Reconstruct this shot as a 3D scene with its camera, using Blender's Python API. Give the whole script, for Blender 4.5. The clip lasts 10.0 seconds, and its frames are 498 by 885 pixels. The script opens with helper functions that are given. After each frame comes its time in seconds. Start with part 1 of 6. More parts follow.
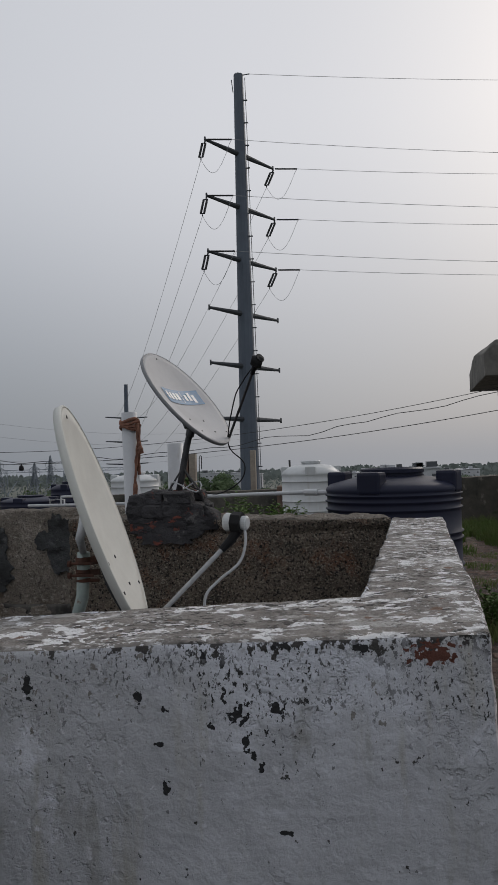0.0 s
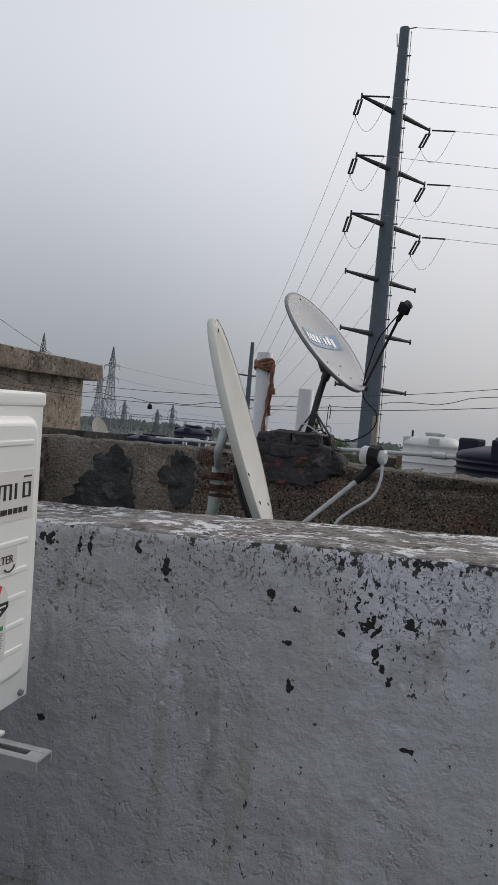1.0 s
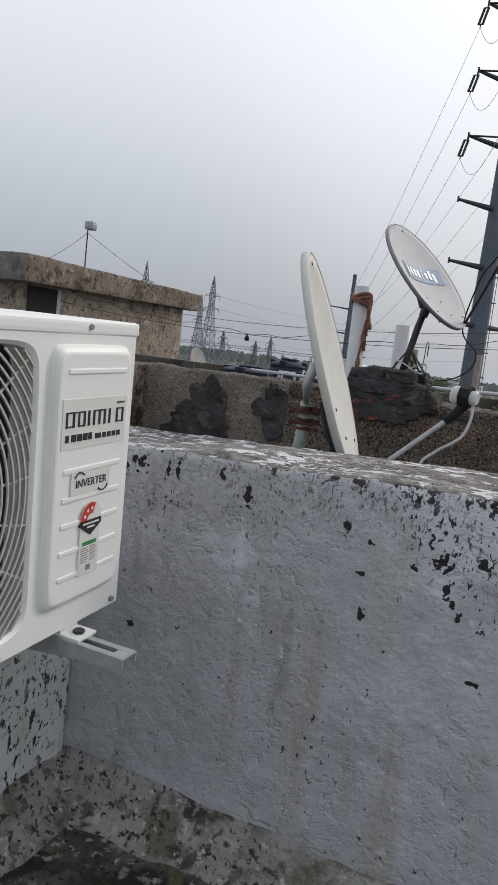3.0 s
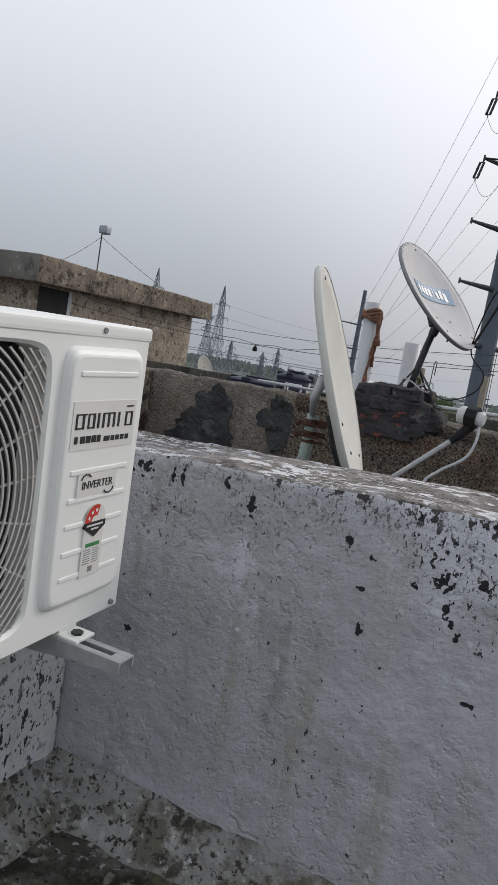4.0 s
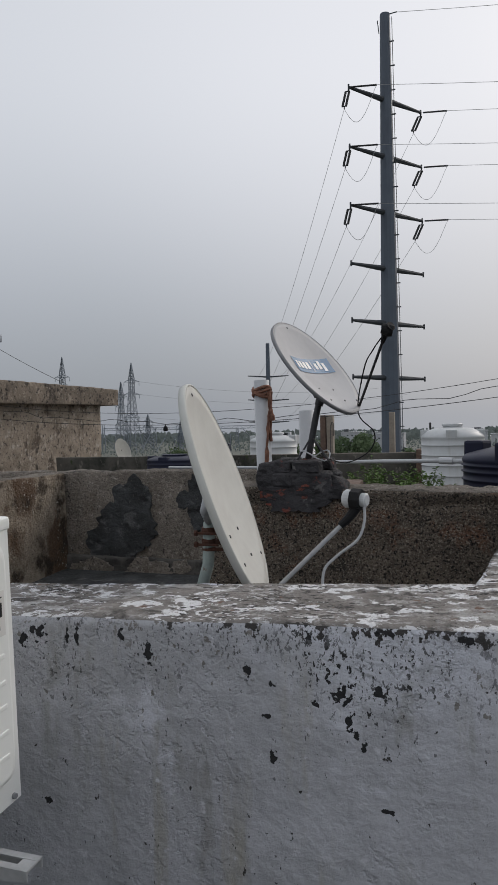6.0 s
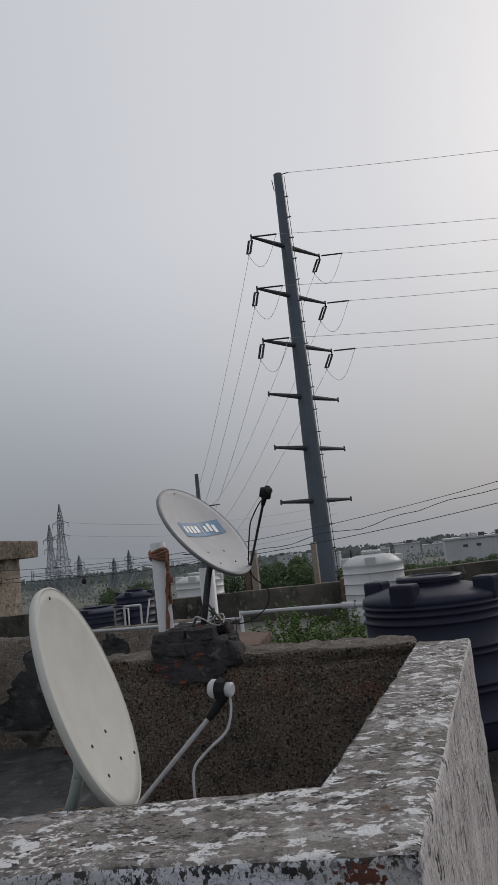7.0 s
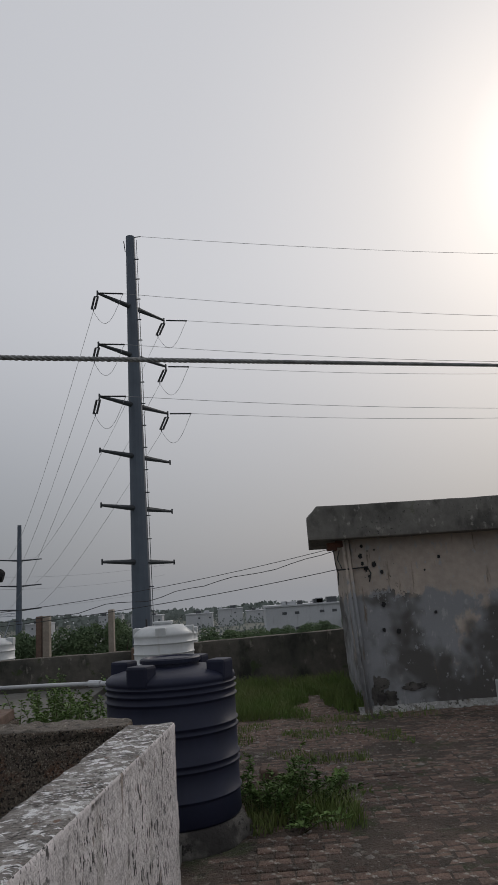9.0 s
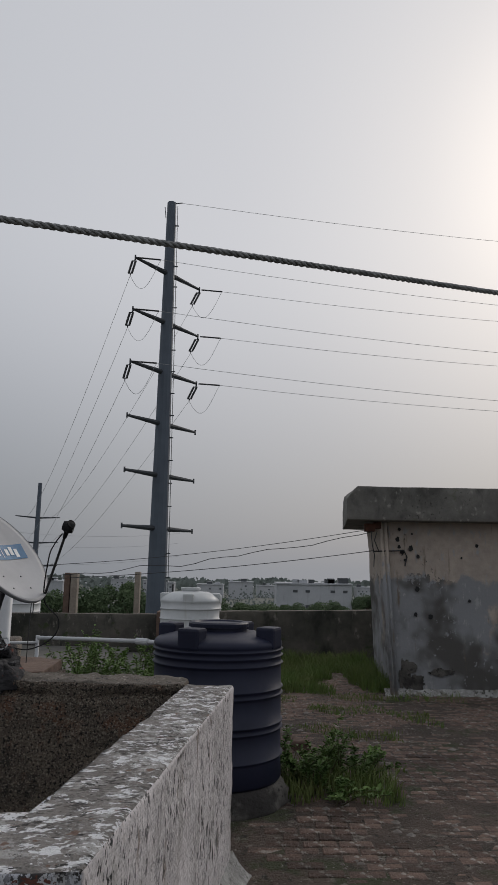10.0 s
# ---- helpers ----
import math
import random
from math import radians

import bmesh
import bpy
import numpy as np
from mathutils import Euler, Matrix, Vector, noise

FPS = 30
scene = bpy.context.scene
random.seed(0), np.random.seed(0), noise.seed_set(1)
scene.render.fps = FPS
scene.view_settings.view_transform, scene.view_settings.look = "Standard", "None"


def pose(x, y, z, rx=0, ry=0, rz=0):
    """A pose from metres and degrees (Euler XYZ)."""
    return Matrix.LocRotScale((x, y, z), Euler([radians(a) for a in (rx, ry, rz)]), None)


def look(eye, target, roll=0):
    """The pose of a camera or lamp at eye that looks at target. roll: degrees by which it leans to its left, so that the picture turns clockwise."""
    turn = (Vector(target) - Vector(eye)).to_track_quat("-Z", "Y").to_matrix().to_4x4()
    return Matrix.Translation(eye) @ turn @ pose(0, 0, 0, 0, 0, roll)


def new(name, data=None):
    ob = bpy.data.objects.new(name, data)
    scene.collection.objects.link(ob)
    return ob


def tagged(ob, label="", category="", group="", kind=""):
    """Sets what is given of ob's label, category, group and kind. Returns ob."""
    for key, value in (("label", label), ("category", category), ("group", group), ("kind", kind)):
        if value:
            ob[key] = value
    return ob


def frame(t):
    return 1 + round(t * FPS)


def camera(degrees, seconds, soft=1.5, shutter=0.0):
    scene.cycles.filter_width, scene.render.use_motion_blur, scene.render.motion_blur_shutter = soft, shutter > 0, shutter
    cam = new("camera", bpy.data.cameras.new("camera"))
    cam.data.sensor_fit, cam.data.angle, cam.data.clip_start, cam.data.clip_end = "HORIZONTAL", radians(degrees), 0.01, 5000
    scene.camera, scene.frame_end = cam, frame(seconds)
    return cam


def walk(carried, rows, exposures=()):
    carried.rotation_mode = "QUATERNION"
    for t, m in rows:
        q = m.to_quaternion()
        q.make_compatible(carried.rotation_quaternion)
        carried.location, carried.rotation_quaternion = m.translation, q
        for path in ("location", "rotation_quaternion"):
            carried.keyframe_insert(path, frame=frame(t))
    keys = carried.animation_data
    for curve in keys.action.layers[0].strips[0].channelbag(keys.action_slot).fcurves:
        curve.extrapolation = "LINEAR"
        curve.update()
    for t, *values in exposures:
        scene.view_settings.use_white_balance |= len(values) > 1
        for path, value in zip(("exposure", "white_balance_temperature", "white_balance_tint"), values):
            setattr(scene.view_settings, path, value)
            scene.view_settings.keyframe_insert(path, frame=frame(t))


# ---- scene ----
cam = camera(39.3, 10.0, 0.9)
PATH = [
    (0, (0.796, 0.108, 1.315), (0.567, 2.094, 1.374), -1.7),
    (0.5, (0.731, 0.098, 1.225), (0.321, 2.054, 1.298), 4.1),
    (1, (0.715, 0.119, 1.188), (0.162, 2.04, 1.136), 5.0),
    (1.5, (0.747, 0.088, 1.2), (0.077, 1.967, 1.062), 6.0),
    (2, (0.752, 0.077, 1.196), (-0.022, 1.908, 0.976), 6.2),
    (3.3, (0.752, 0.091, 1.191), (-0.034, 1.909, 0.916), 7.7),
    (3.5, (0.747, 0.087, 1.189), (-0.042, 1.904, 0.912), 8.7),
    (4, (0.747, 0.081, 1.192), (-0.049, 1.9, 0.951), 9.6),
    (4.5, (0.762, 0.091, 1.196), (-0.026, 1.912, 0.948), 7.4),
    (5, (0.775, 0.101, 1.196), (-0.007, 1.922, 0.924), 6.2),
    (5.5, (0.808, 0.105, 1.252), (0.092, 1.968, 1.115), 3.9),
    (6, (0.87, 0.094, 1.374), (0.246, 1.993, 1.324), -1.2),
    (6.2, (0.893, 0.088, 1.412), (0.362, 2.016, 1.412), -3.1),
    (7.3, (1.280, 0.068, 1.599), (0.936, 1.990, 2.030), -7.75),
    (7.5, (1.349, 0.040, 1.608), (1.092, 1.964, 2.088), -8.06),
    (8, (1.442, -0.199, 1.622), (1.153, 1.755, 1.939), -4.79),
    (8.5, (1.575, -0.294, 1.662), (1.328, 1.634, 2.131), -4.06),
    (9, (1.763, -0.234, 1.657), (1.829, 1.718, 2.087), -3.82),
    (9.5, (1.680, -0.206, 1.667), (1.678, 1.753, 2.070), -4.16),
    (10, (1.443, -0.180, 1.630), (1.445, 1.786, 1.993), 1.0),
]
EXPO = [(0.0, -0.38), (0.5, -0.33), (1.0, -0.06), (1.5, -0.08), (2.0, 0.14), (3.5, 0.28), (4.5, 0.22), (5.0, 0.20), (6.0, -0.09), (7.5, -0.46), (8.4, -0.46), (9.0, -0.55), (10.0, -0.53)]
walk(cam, [(t, look(eye, target, roll)) for t, eye, target, roll in PATH], EXPO)

# ---- sky, sun ----
SUN = Vector((0.459, 0.734, 0.50)).normalized()
world = bpy.data.worlds.new("sky")
scene.world = world
world.use_nodes = True
wn, wl = world.node_tree.nodes, world.node_tree.links
wn.clear()
w_out = wn.new("ShaderNodeOutputWorld")
w_sky = wn.new("ShaderNodeTexSky")
w_sky.sky_type, w_sky.sun_disc = "NISHITA", False
w_sky.sun_elevation, w_sky.sun_rotation = math.asin(SUN.z), math.atan2(SUN.x, SUN.y)
w_sky.dust_density = 5.0
w_bg1 = wn.new("ShaderNodeBackground")
w_bg1.inputs[1].default_value = 0.012
wl.new(w_sky.outputs[0], w_bg1.inputs[0])
w_tc = wn.new("ShaderNodeTexCoord")
w_sep = wn.new("ShaderNodeSeparateXYZ")
wl.new(w_tc.outputs["Generated"], w_sep.inputs[0])
w_ramp = wn.new("ShaderNodeValToRGB")
wl.new(w_sep.outputs[2], w_ramp.inputs[0])
w_ramp.color_ramp.interpolation = "EASE"
e0, e1 = w_ramp.color_ramp.elements
e0.position, e0.color = 0.0, (0.318, 0.344, 0.386, 1)
e1.position, e1.color = 0.47, (0.70, 0.725, 0.775, 1)
w_dot = wn.new("ShaderNodeVectorMath")
w_dot.operation = "DOT_PRODUCT"
wl.new(w_tc.outputs["Generated"], w_dot.inputs[0])
w_dot.inputs[1].default_value = SUN
w_glow = wn.new("ShaderNodeValToRGB")
w_glow.color_ramp.interpolation = "EASE"
g = w_glow.color_ramp.elements
g[0].position, g[0].color = 0.45, (0, 0, 0, 1)
g[1].position, g[1].color = 1.0, (0.42, 0.385, 0.365, 1)
gm = g.new(0.965)
gm.color = (0.158, 0.142, 0.134, 1)
gm = g.new(0.988)
gm.color = (0.20, 0.18, 0.168, 1)
gm = g.new(0.86)
gm.color = (0.122, 0.11, 0.108, 1)
wl.new(w_dot.outputs["Value"], w_glow.inputs[0])
w_add = wn.new("ShaderNodeMix")
w_add.data_type, w_add.blend_type = "RGBA", "ADD"
w_add.inputs[0].default_value = 1.0
wl.new(w_ramp.outputs[0], w_add.inputs[6])
wl.new(w_glow.outputs[0], w_add.inputs[7])
w_bg2 = wn.new("ShaderNodeBackground")
w_bg2.inputs[1].default_value = 0.95
wl.new(w_add.outputs[2], w_bg2.inputs[0])
w_sum = wn.new("ShaderNodeAddShader")
wl.new(w_bg1.outputs[0], w_sum.inputs[0])
wl.new(w_bg2.outputs[0], w_sum.inputs[1])
wl.new(w_sum.outputs[0], w_out.inputs[0])

sun = new("sun", bpy.data.lights.new("sun", "SUN"))
sun.data.energy, sun.data.angle, sun.data.color = 0.9, radians(14), (1.0, 0.93, 0.86)
sun.matrix_world = look(SUN * 50, (0, 0, 0))


# ---- materials ----
def surf(name, c1, c2, scale=6.0, rough=0.85, bump=0.25, bscale=60.0, metal=0.0, layers=(), stretch=(1, 1, 1), vary=0.0, spec=0.4, bdist=0.01, zband=None, spots=(), grain=0.35, flake=0.0, edge=None):
    """A grained surface: two colours mixed by noise, then layers (colour, scale, low, high, stretch, amount), and fine relief."""
    m = bpy.data.materials.new(name)
    m.use_nodes = True
    n, l = m.node_tree.nodes, m.node_tree.links
    b = n["Principled BSDF"]
    b.inputs["Roughness"].default_value, b.inputs["Metallic"].default_value = rough, metal
    b.inputs["Specular IOR Level"].default_value = spec
    tc = n.new("ShaderNodeTexCoord")

    def nz(sc, st=(1, 1, 1), detail=6.0, seed=0.0):
        mp = n.new("ShaderNodeMapping")
        mp.inputs["Scale"].default_value = st
        mp.inputs["Location"].default_value = (seed, seed * 1.7, seed * 0.6)
        l.new(tc.outputs["Object"], mp.inputs[0])
        t = n.new("ShaderNodeTexNoise")
        t.inputs["Scale"].default_value, t.inputs["Detail"].default_value = sc, detail
        t.inputs["Roughness"].default_value = 0.62
        l.new(mp.outputs[0], t.inputs[0])
        return t.outputs[0]

    def step(v, lo, hi):
        r = n.new("ShaderNodeMapRange")
        r.interpolation_type = "SMOOTHSTEP"
        r.inputs[1].default_value, r.inputs[2].default_value = lo, hi
        l.new(v, r.inputs[0])
        return r.outputs[0]

    def mix(f, a, bb):
        x = n.new("ShaderNodeMix")
        x.data_type = "RGBA"
        l.new(f, x.inputs[0])
        for sock, v in ((x.inputs[6], a), (x.inputs[7], bb)):
            if isinstance(v, tuple):
                sock.default_value = (*v, 1)
            else:
                l.new(v, sock)
        return x.outputs[2]

    col = mix(step(nz(scale, stretch), 0.3, 0.7), c1, c2)
    fine = nz(bscale * 0.7, (1, 1, 1), 4.0, 3.1)
    dark = n.new("ShaderNodeMix")
    dark.data_type, dark.blend_type = "RGBA", "MULTIPLY"
    dark.inputs[0].default_value = grain
    l.new(col, dark.inputs[6])
    gr = n.new("ShaderNodeValToRGB")
    gr.color_ramp.elements[0].position, gr.color_ramp.elements[0].color = 0.3, (0.55, 0.55, 0.55, 1)
    gr.color_ramp.elements[1].position, gr.color_ramp.elements[1].color = 0.65, (1.15, 1.15, 1.15, 1)
    l.new(fine, gr.inputs[0])
    l.new(gr.outputs[0], dark.inputs[7])
    col = dark.outputs[2]
    height = None
    for i, (c, sc, lo, hi, st, cluster) in enumerate(layers):
        raw = nz(sc, st, 5.0, 7.3 * (i + 1))
        if zband and cluster != 0:
            sp = n.new("ShaderNodeSeparateXYZ")
            l.new(tc.outputs["Object"], sp.inputs[0])
            up = step(sp.outputs[2], zband[0], zband[1])
            ma = n.new("ShaderNodeMath")
            ma.operation = "MULTIPLY_ADD"
            ma.inputs[1].default_value = zband[2]
            l.new(up, ma.inputs[0])
            l.new(raw, ma.inputs[2])
            raw = ma.outputs[0]
        f = step(raw, lo, hi)
        if cluster > 0:
            k = step(nz(cluster, (1, 1, 1), 3.0, 11.0 * (i + 1)), 0.42, 0.6)
            mm = n.new("ShaderNodeMath")
            mm.operation = "MULTIPLY"
            l.new(f, mm.inputs[0])
            l.new(k, mm.inputs[1])
            f = mm.outputs[0]
        col = mix(f, col, c)
        height = f
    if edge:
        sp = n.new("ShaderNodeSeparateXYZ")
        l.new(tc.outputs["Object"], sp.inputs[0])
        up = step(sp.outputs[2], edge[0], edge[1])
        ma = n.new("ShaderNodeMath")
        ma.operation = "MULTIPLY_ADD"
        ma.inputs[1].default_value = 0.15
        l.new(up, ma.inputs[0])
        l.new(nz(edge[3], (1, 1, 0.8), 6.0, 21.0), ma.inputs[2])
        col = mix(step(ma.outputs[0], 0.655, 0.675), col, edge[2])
    if spots:
        wob = n.new("ShaderNodeMapping")
        l.new(tc.outputs["Object"], wob.inputs[0])
        jit = n.new("ShaderNodeTexNoise")
        jit.inputs["Scale"].default_value, jit.inputs["Detail"].default_value = 75.0, 4.0
        l.new(tc.outputs["Object"], jit.inputs[0])
        for sx, sz, rx, rz, sc in spots:
            mp = n.new("ShaderNodeMapping")
            mp.inputs["Location"].default_value = (-sx / rx, 0, -sz / rz)
            mp.inputs["Scale"].default_value = (1 / rx, 0, 1 / rz)
            l.new(tc.outputs["Object"], mp.inputs[0])
            ln = n.new("ShaderNodeVectorMath")
            ln.operation = "LENGTH"
            l.new(mp.outputs[0], ln.inputs[0])
            ad = n.new("ShaderNodeMath")
            ad.operation = "MULTIPLY_ADD"
            ad.inputs[1].default_value = 6.0
            l.new(jit.outputs[0], ad.inputs[0])
            l.new(ln.outputs["Value"], ad.inputs[2])
            col = mix(step(ad.outputs[0], 4.2, 4.05), col, sc)
    if vary:
        oi = n.new("ShaderNodeObjectInfo")
        hs = n.new("ShaderNodeHueSaturation")
        mr = n.new("ShaderNodeMapRange")
        mr.inputs[3].default_value, mr.inputs[4].default_value = 1 - vary, 1 + vary
        l.new(oi.outputs["Random"], mr.inputs[0])
        l.new(mr.outputs[0], hs.inputs["Value"])
        l.new(col, hs.inputs["Color"])
        col = hs.outputs[0]
    l.new(col, b.inputs["Base Color"])
    if bump:
        bp = n.new("ShaderNodeBump")
        bp.inputs["Strength"].default_value, bp.inputs["Distance"].default_value = bump, bdist
        rel = nz(bscale, (1, 1, 1), 8.0, 1.3)
        if flake:
            blister = step(nz(26.0, (1, 1, 1), 4.0, 31.0), 0.52, 0.60)
            where = step(nz(3.2, (1, 1, 1), 3.0, 17.0), 0.44, 0.58)
            both = n.new("ShaderNodeMath")
            both.operation = "MULTIPLY"
            l.new(blister, both.inputs[0])
            l.new(where, both.inputs[1])
            ma = n.new("ShaderNodeMath")
            ma.operation = "MULTIPLY_ADD"
            ma.inputs[1].default_value = -flake
            l.new(both.outputs[0], ma.inputs[0])
            l.new(rel, ma.inputs[2])
            rel = ma.outputs[0]
        l.new(rel, bp.inputs["Height"])
        l.new(bp.outputs[0], b.inputs["Normal"])
    return m


BLACKISH = (0.035, 0.034, 0.036)
CHIPS = [(0.157, 0.862, 0.010, 0.021), (0.167, 0.822, 0.008, 0.006), (-0.113, 0.490, 0.014, 0.012), (0.600, 0.815, 0.016, 0.018), (0.674, 0.830, 0.011, 0.016), (0.613, 0.760, 0.007, 0.016),
         (0.629, 0.736, 0.007, 0.008), (0.641, 0.714, 0.008, 0.010), (0.447, 0.668, 0.008, 0.014), (0.451, 0.824, 0.007, 0.007), (0.391, 0.845, 0.007, 0.016), (0.542, 0.793, 0.008, 0.007),
         (0.848, 0.945, 0.020, 0.007), (0.685, 0.950, 0.018, 0.007), (0.690, 0.583, 0.013, 0.005), (0.090, 0.906, 0.009, 0.018), (-0.022, 0.887, 0.005, 0.020), (-0.049, 0.888, 0.005, 0.020),
         (-0.127, 0.890, 0.018, 0.020), (-0.170, 0.876, 0.011, 0.016), (0.527, 0.942, 0.007, 0.016), (0.431, 0.754, 0.010, 0.005)]
PAINT = ((0.50, 0.507, 0.545), (0.415, 0.422, 0.448))
PAINT_LAYERS = (((0.37, 0.352, 0.305), 2.6, 0.54, 0.74, (4, 4, 0.35), 0), ((0.30, 0.298, 0.288), 5, 0.56, 0.74, (2.2, 2.2, 0.5), 0), ((0.58, 0.592, 0.645), 5, 0.55, 0.66, (1, 1, 1), 2.0),
    ((0.56, 0.566, 0.60), 34, 0.62, 0.70, (1, 1, 1), 0), ((0.03, 0.029, 0.03), 62, 0.653, 0.661, (1.35, 1, 0.8), 4.0), ((0.035, 0.034, 0.034), 125, 0.68, 0.69, (1.2, 1, 0.72), 2.5), ((0.20, 0.19, 0.178), 48, 0.70, 0.73, (1, 1, 0.8), 2.0))
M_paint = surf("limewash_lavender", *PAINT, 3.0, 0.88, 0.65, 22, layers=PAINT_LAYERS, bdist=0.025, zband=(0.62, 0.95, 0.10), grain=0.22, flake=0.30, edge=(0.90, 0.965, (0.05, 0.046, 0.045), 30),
               spots=[(x, z, rx * 0.8, rz * 0.8, (0.022, 0.022, 0.024)) for x, z, rx, rz in CHIPS] + [(0.985, 0.935, 0.036, 0.015, (0.11, 0.042, 0.03))])
M_paint_w = surf("limewash_grey_damp", (0.62, 0.635, 0.612), (0.52, 0.53, 0.505), 3.0, 0.9, 0.5, 14, layers=PAINT_LAYERS[:4] + (((0.03, 0.03, 0.03), 34, 0.612, 0.622, (1.3, 1.3, 0.8), 2.0), ((0.035, 0.034, 0.034), 70, 0.63, 0.645, (1.2, 1.2, 0.8), 2.0)), bdist=0.025, zband=(0.62, 0.30, 0.05), grain=0.25, flake=0.25)
M_wtop = surf("flaked_white_coping", (0.27, 0.25, 0.232), (0.17, 0.156, 0.145), 9, 0.92, 0.9, 40, layers=(
    ((0.085, 0.078, 0.072), 12, 0.55, 0.66, (1, 1, 1), 0), ((0.38, 0.368, 0.355), 9, 0.53, 0.62, (1, 1, 1), 0), ((0.72, 0.72, 0.73), 16, 0.552, 0.572, (0.8, 1.2, 1), 0), ((0.70, 0.70, 0.71), 50, 0.56, 0.585, (0.9, 1.1, 1), 2.2), ((0.05, 0.046, 0.043), 50, 0.55, 0.57, (0.8, 1.2, 1), 4), ((0.045, 0.042, 0.04), 26, 0.62, 0.64, (0.7, 1.3, 1), 0), ((0.17, 0.11, 0.085), 18, 0.62, 0.68, (1, 1, 1), 0), ((0.20, 0.17, 0.15), 90, 0.61, 0.64, (1, 1, 1), 0)), bdist=0.025)
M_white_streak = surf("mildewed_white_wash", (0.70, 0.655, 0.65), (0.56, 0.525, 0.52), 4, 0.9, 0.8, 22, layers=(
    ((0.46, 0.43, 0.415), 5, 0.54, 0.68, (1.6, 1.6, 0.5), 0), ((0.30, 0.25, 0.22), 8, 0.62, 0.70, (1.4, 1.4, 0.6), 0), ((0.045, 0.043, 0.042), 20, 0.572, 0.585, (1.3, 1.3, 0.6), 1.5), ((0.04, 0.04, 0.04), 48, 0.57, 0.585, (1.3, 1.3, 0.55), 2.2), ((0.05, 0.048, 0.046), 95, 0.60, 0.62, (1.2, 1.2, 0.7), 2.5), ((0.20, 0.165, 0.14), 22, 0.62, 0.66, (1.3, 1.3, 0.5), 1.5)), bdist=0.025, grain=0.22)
M_rubble = surf("bare_brown_render", (0.215, 0.172, 0.132), (0.12, 0.096, 0.075), 7, 0.95, 1.0, 70, layers=(
    ((0.19, 0.105, 0.068), 5, 0.56, 0.68, (1, 1, 1), 0), ((0.05, 0.045, 0.038), 3.5, 0.56, 0.70, (1, 1, 1), 0), ((0.36, 0.305, 0.24), 85, 0.555, 0.60, (1, 1, 1), 0), ((0.022, 0.019, 0.016), 70, 0.545, 0.585, (1, 1, 1), 0), ((0.40, 0.35, 0.29), 170, 0.60, 0.64, (1, 1, 1), 0)), bdist=0.05)
M_rubble_top = surf("worn_cement_edge", (0.185, 0.162, 0.138), (0.11, 0.095, 0.08), 8, 0.95, 0.9, 40, layers=(((0.045, 0.042, 0.038), 9, 0.55, 0.66, (1, 1, 1), 0), ((0.30, 0.27, 0.235), 40, 0.60, 0.66, (1, 1, 1), 0), ((0.03, 0.028, 0.026), 60, 0.60, 0.64, (1, 1, 1), 0)), bdist=0.03)
M_plaster = surf("old_grey_plaster", (0.315, 0.272, 0.228), (0.19, 0.163, 0.135), 4, 0.95, 1.0, 30, layers=(
    ((0.14, 0.10, 0.072), 1.6, 0.54, 0.70, (1.2, 1.2, 0.6), 0), ((0.40, 0.36, 0.31), 20, 0.57, 0.65, (1, 1, 1), 0), ((0.05, 0.043, 0.037), 26, 0.58, 0.63, (1, 1, 1), 2.2), ((0.42, 0.38, 0.33), 60, 0.60, 0.65, (1, 1, 1), 0), ((0.035, 0.03, 0.027), 75, 0.59, 0.63, (1, 1, 1), 0), ((0.04, 0.036, 0.033), 1.4, 0.60, 0.70, (1, 1, 1), 0)), bdist=0.05)
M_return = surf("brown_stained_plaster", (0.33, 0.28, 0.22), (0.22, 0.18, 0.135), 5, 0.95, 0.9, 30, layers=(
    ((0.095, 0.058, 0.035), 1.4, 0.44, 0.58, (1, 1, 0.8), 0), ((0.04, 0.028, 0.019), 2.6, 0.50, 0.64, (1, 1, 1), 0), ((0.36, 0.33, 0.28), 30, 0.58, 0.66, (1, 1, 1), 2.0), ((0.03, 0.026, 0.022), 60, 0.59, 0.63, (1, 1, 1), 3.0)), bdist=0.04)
M_base = surf("stained_grey_base", (0.14, 0.13, 0.118), (0.075, 0.07, 0.063), 3, 0.95, 0.7, 22, layers=(
    ((0.035, 0.032, 0.03), 2.0, 0.5, 0.62, (1, 1, 1), 0), ((0.03, 0.028, 0.026), 14, 0.60, 0.63, (1, 1, 1), 0)), bdist=0.03)
M_scar = surf("bare_dark_undercoat", (0.075, 0.078, 0.08), (0.038, 0.039, 0.039), 3, 0.95, 1.0, 16, layers=(((0.115, 0.117, 0.115), 6, 0.55, 0.68, (1, 1, 1.3), 0), ((0.02, 0.02, 0.02), 4, 0.55, 0.66, (0.8, 0.8, 1.5), 0), ((0.15, 0.145, 0.135), 45, 0.63, 0.68, (1, 1, 1), 0)), bdist=0.05)
M_tar = surf("tarred_brick", (0.060, 0.057, 0.060), (0.03, 0.029, 0.031), 6, 0.85, 1.0, 22, layers=(((0.20, 0.06, 0.042), 6, 0.58, 0.63, (1, 1, 1.6), 0), ((0.02, 0.019, 0.02), 16, 0.55, 0.62, (0.6, 0.6, 2.2), 0), ((0.14, 0.135, 0.13), 14, 0.6, 0.7, (1, 1, 1), 0)), bdist=0.03)
M_rustbrick = surf("soot_stained_red_brick", (0.12, 0.042, 0.032), (0.06, 0.034, 0.03), 9, 0.92, 0.8, 40)
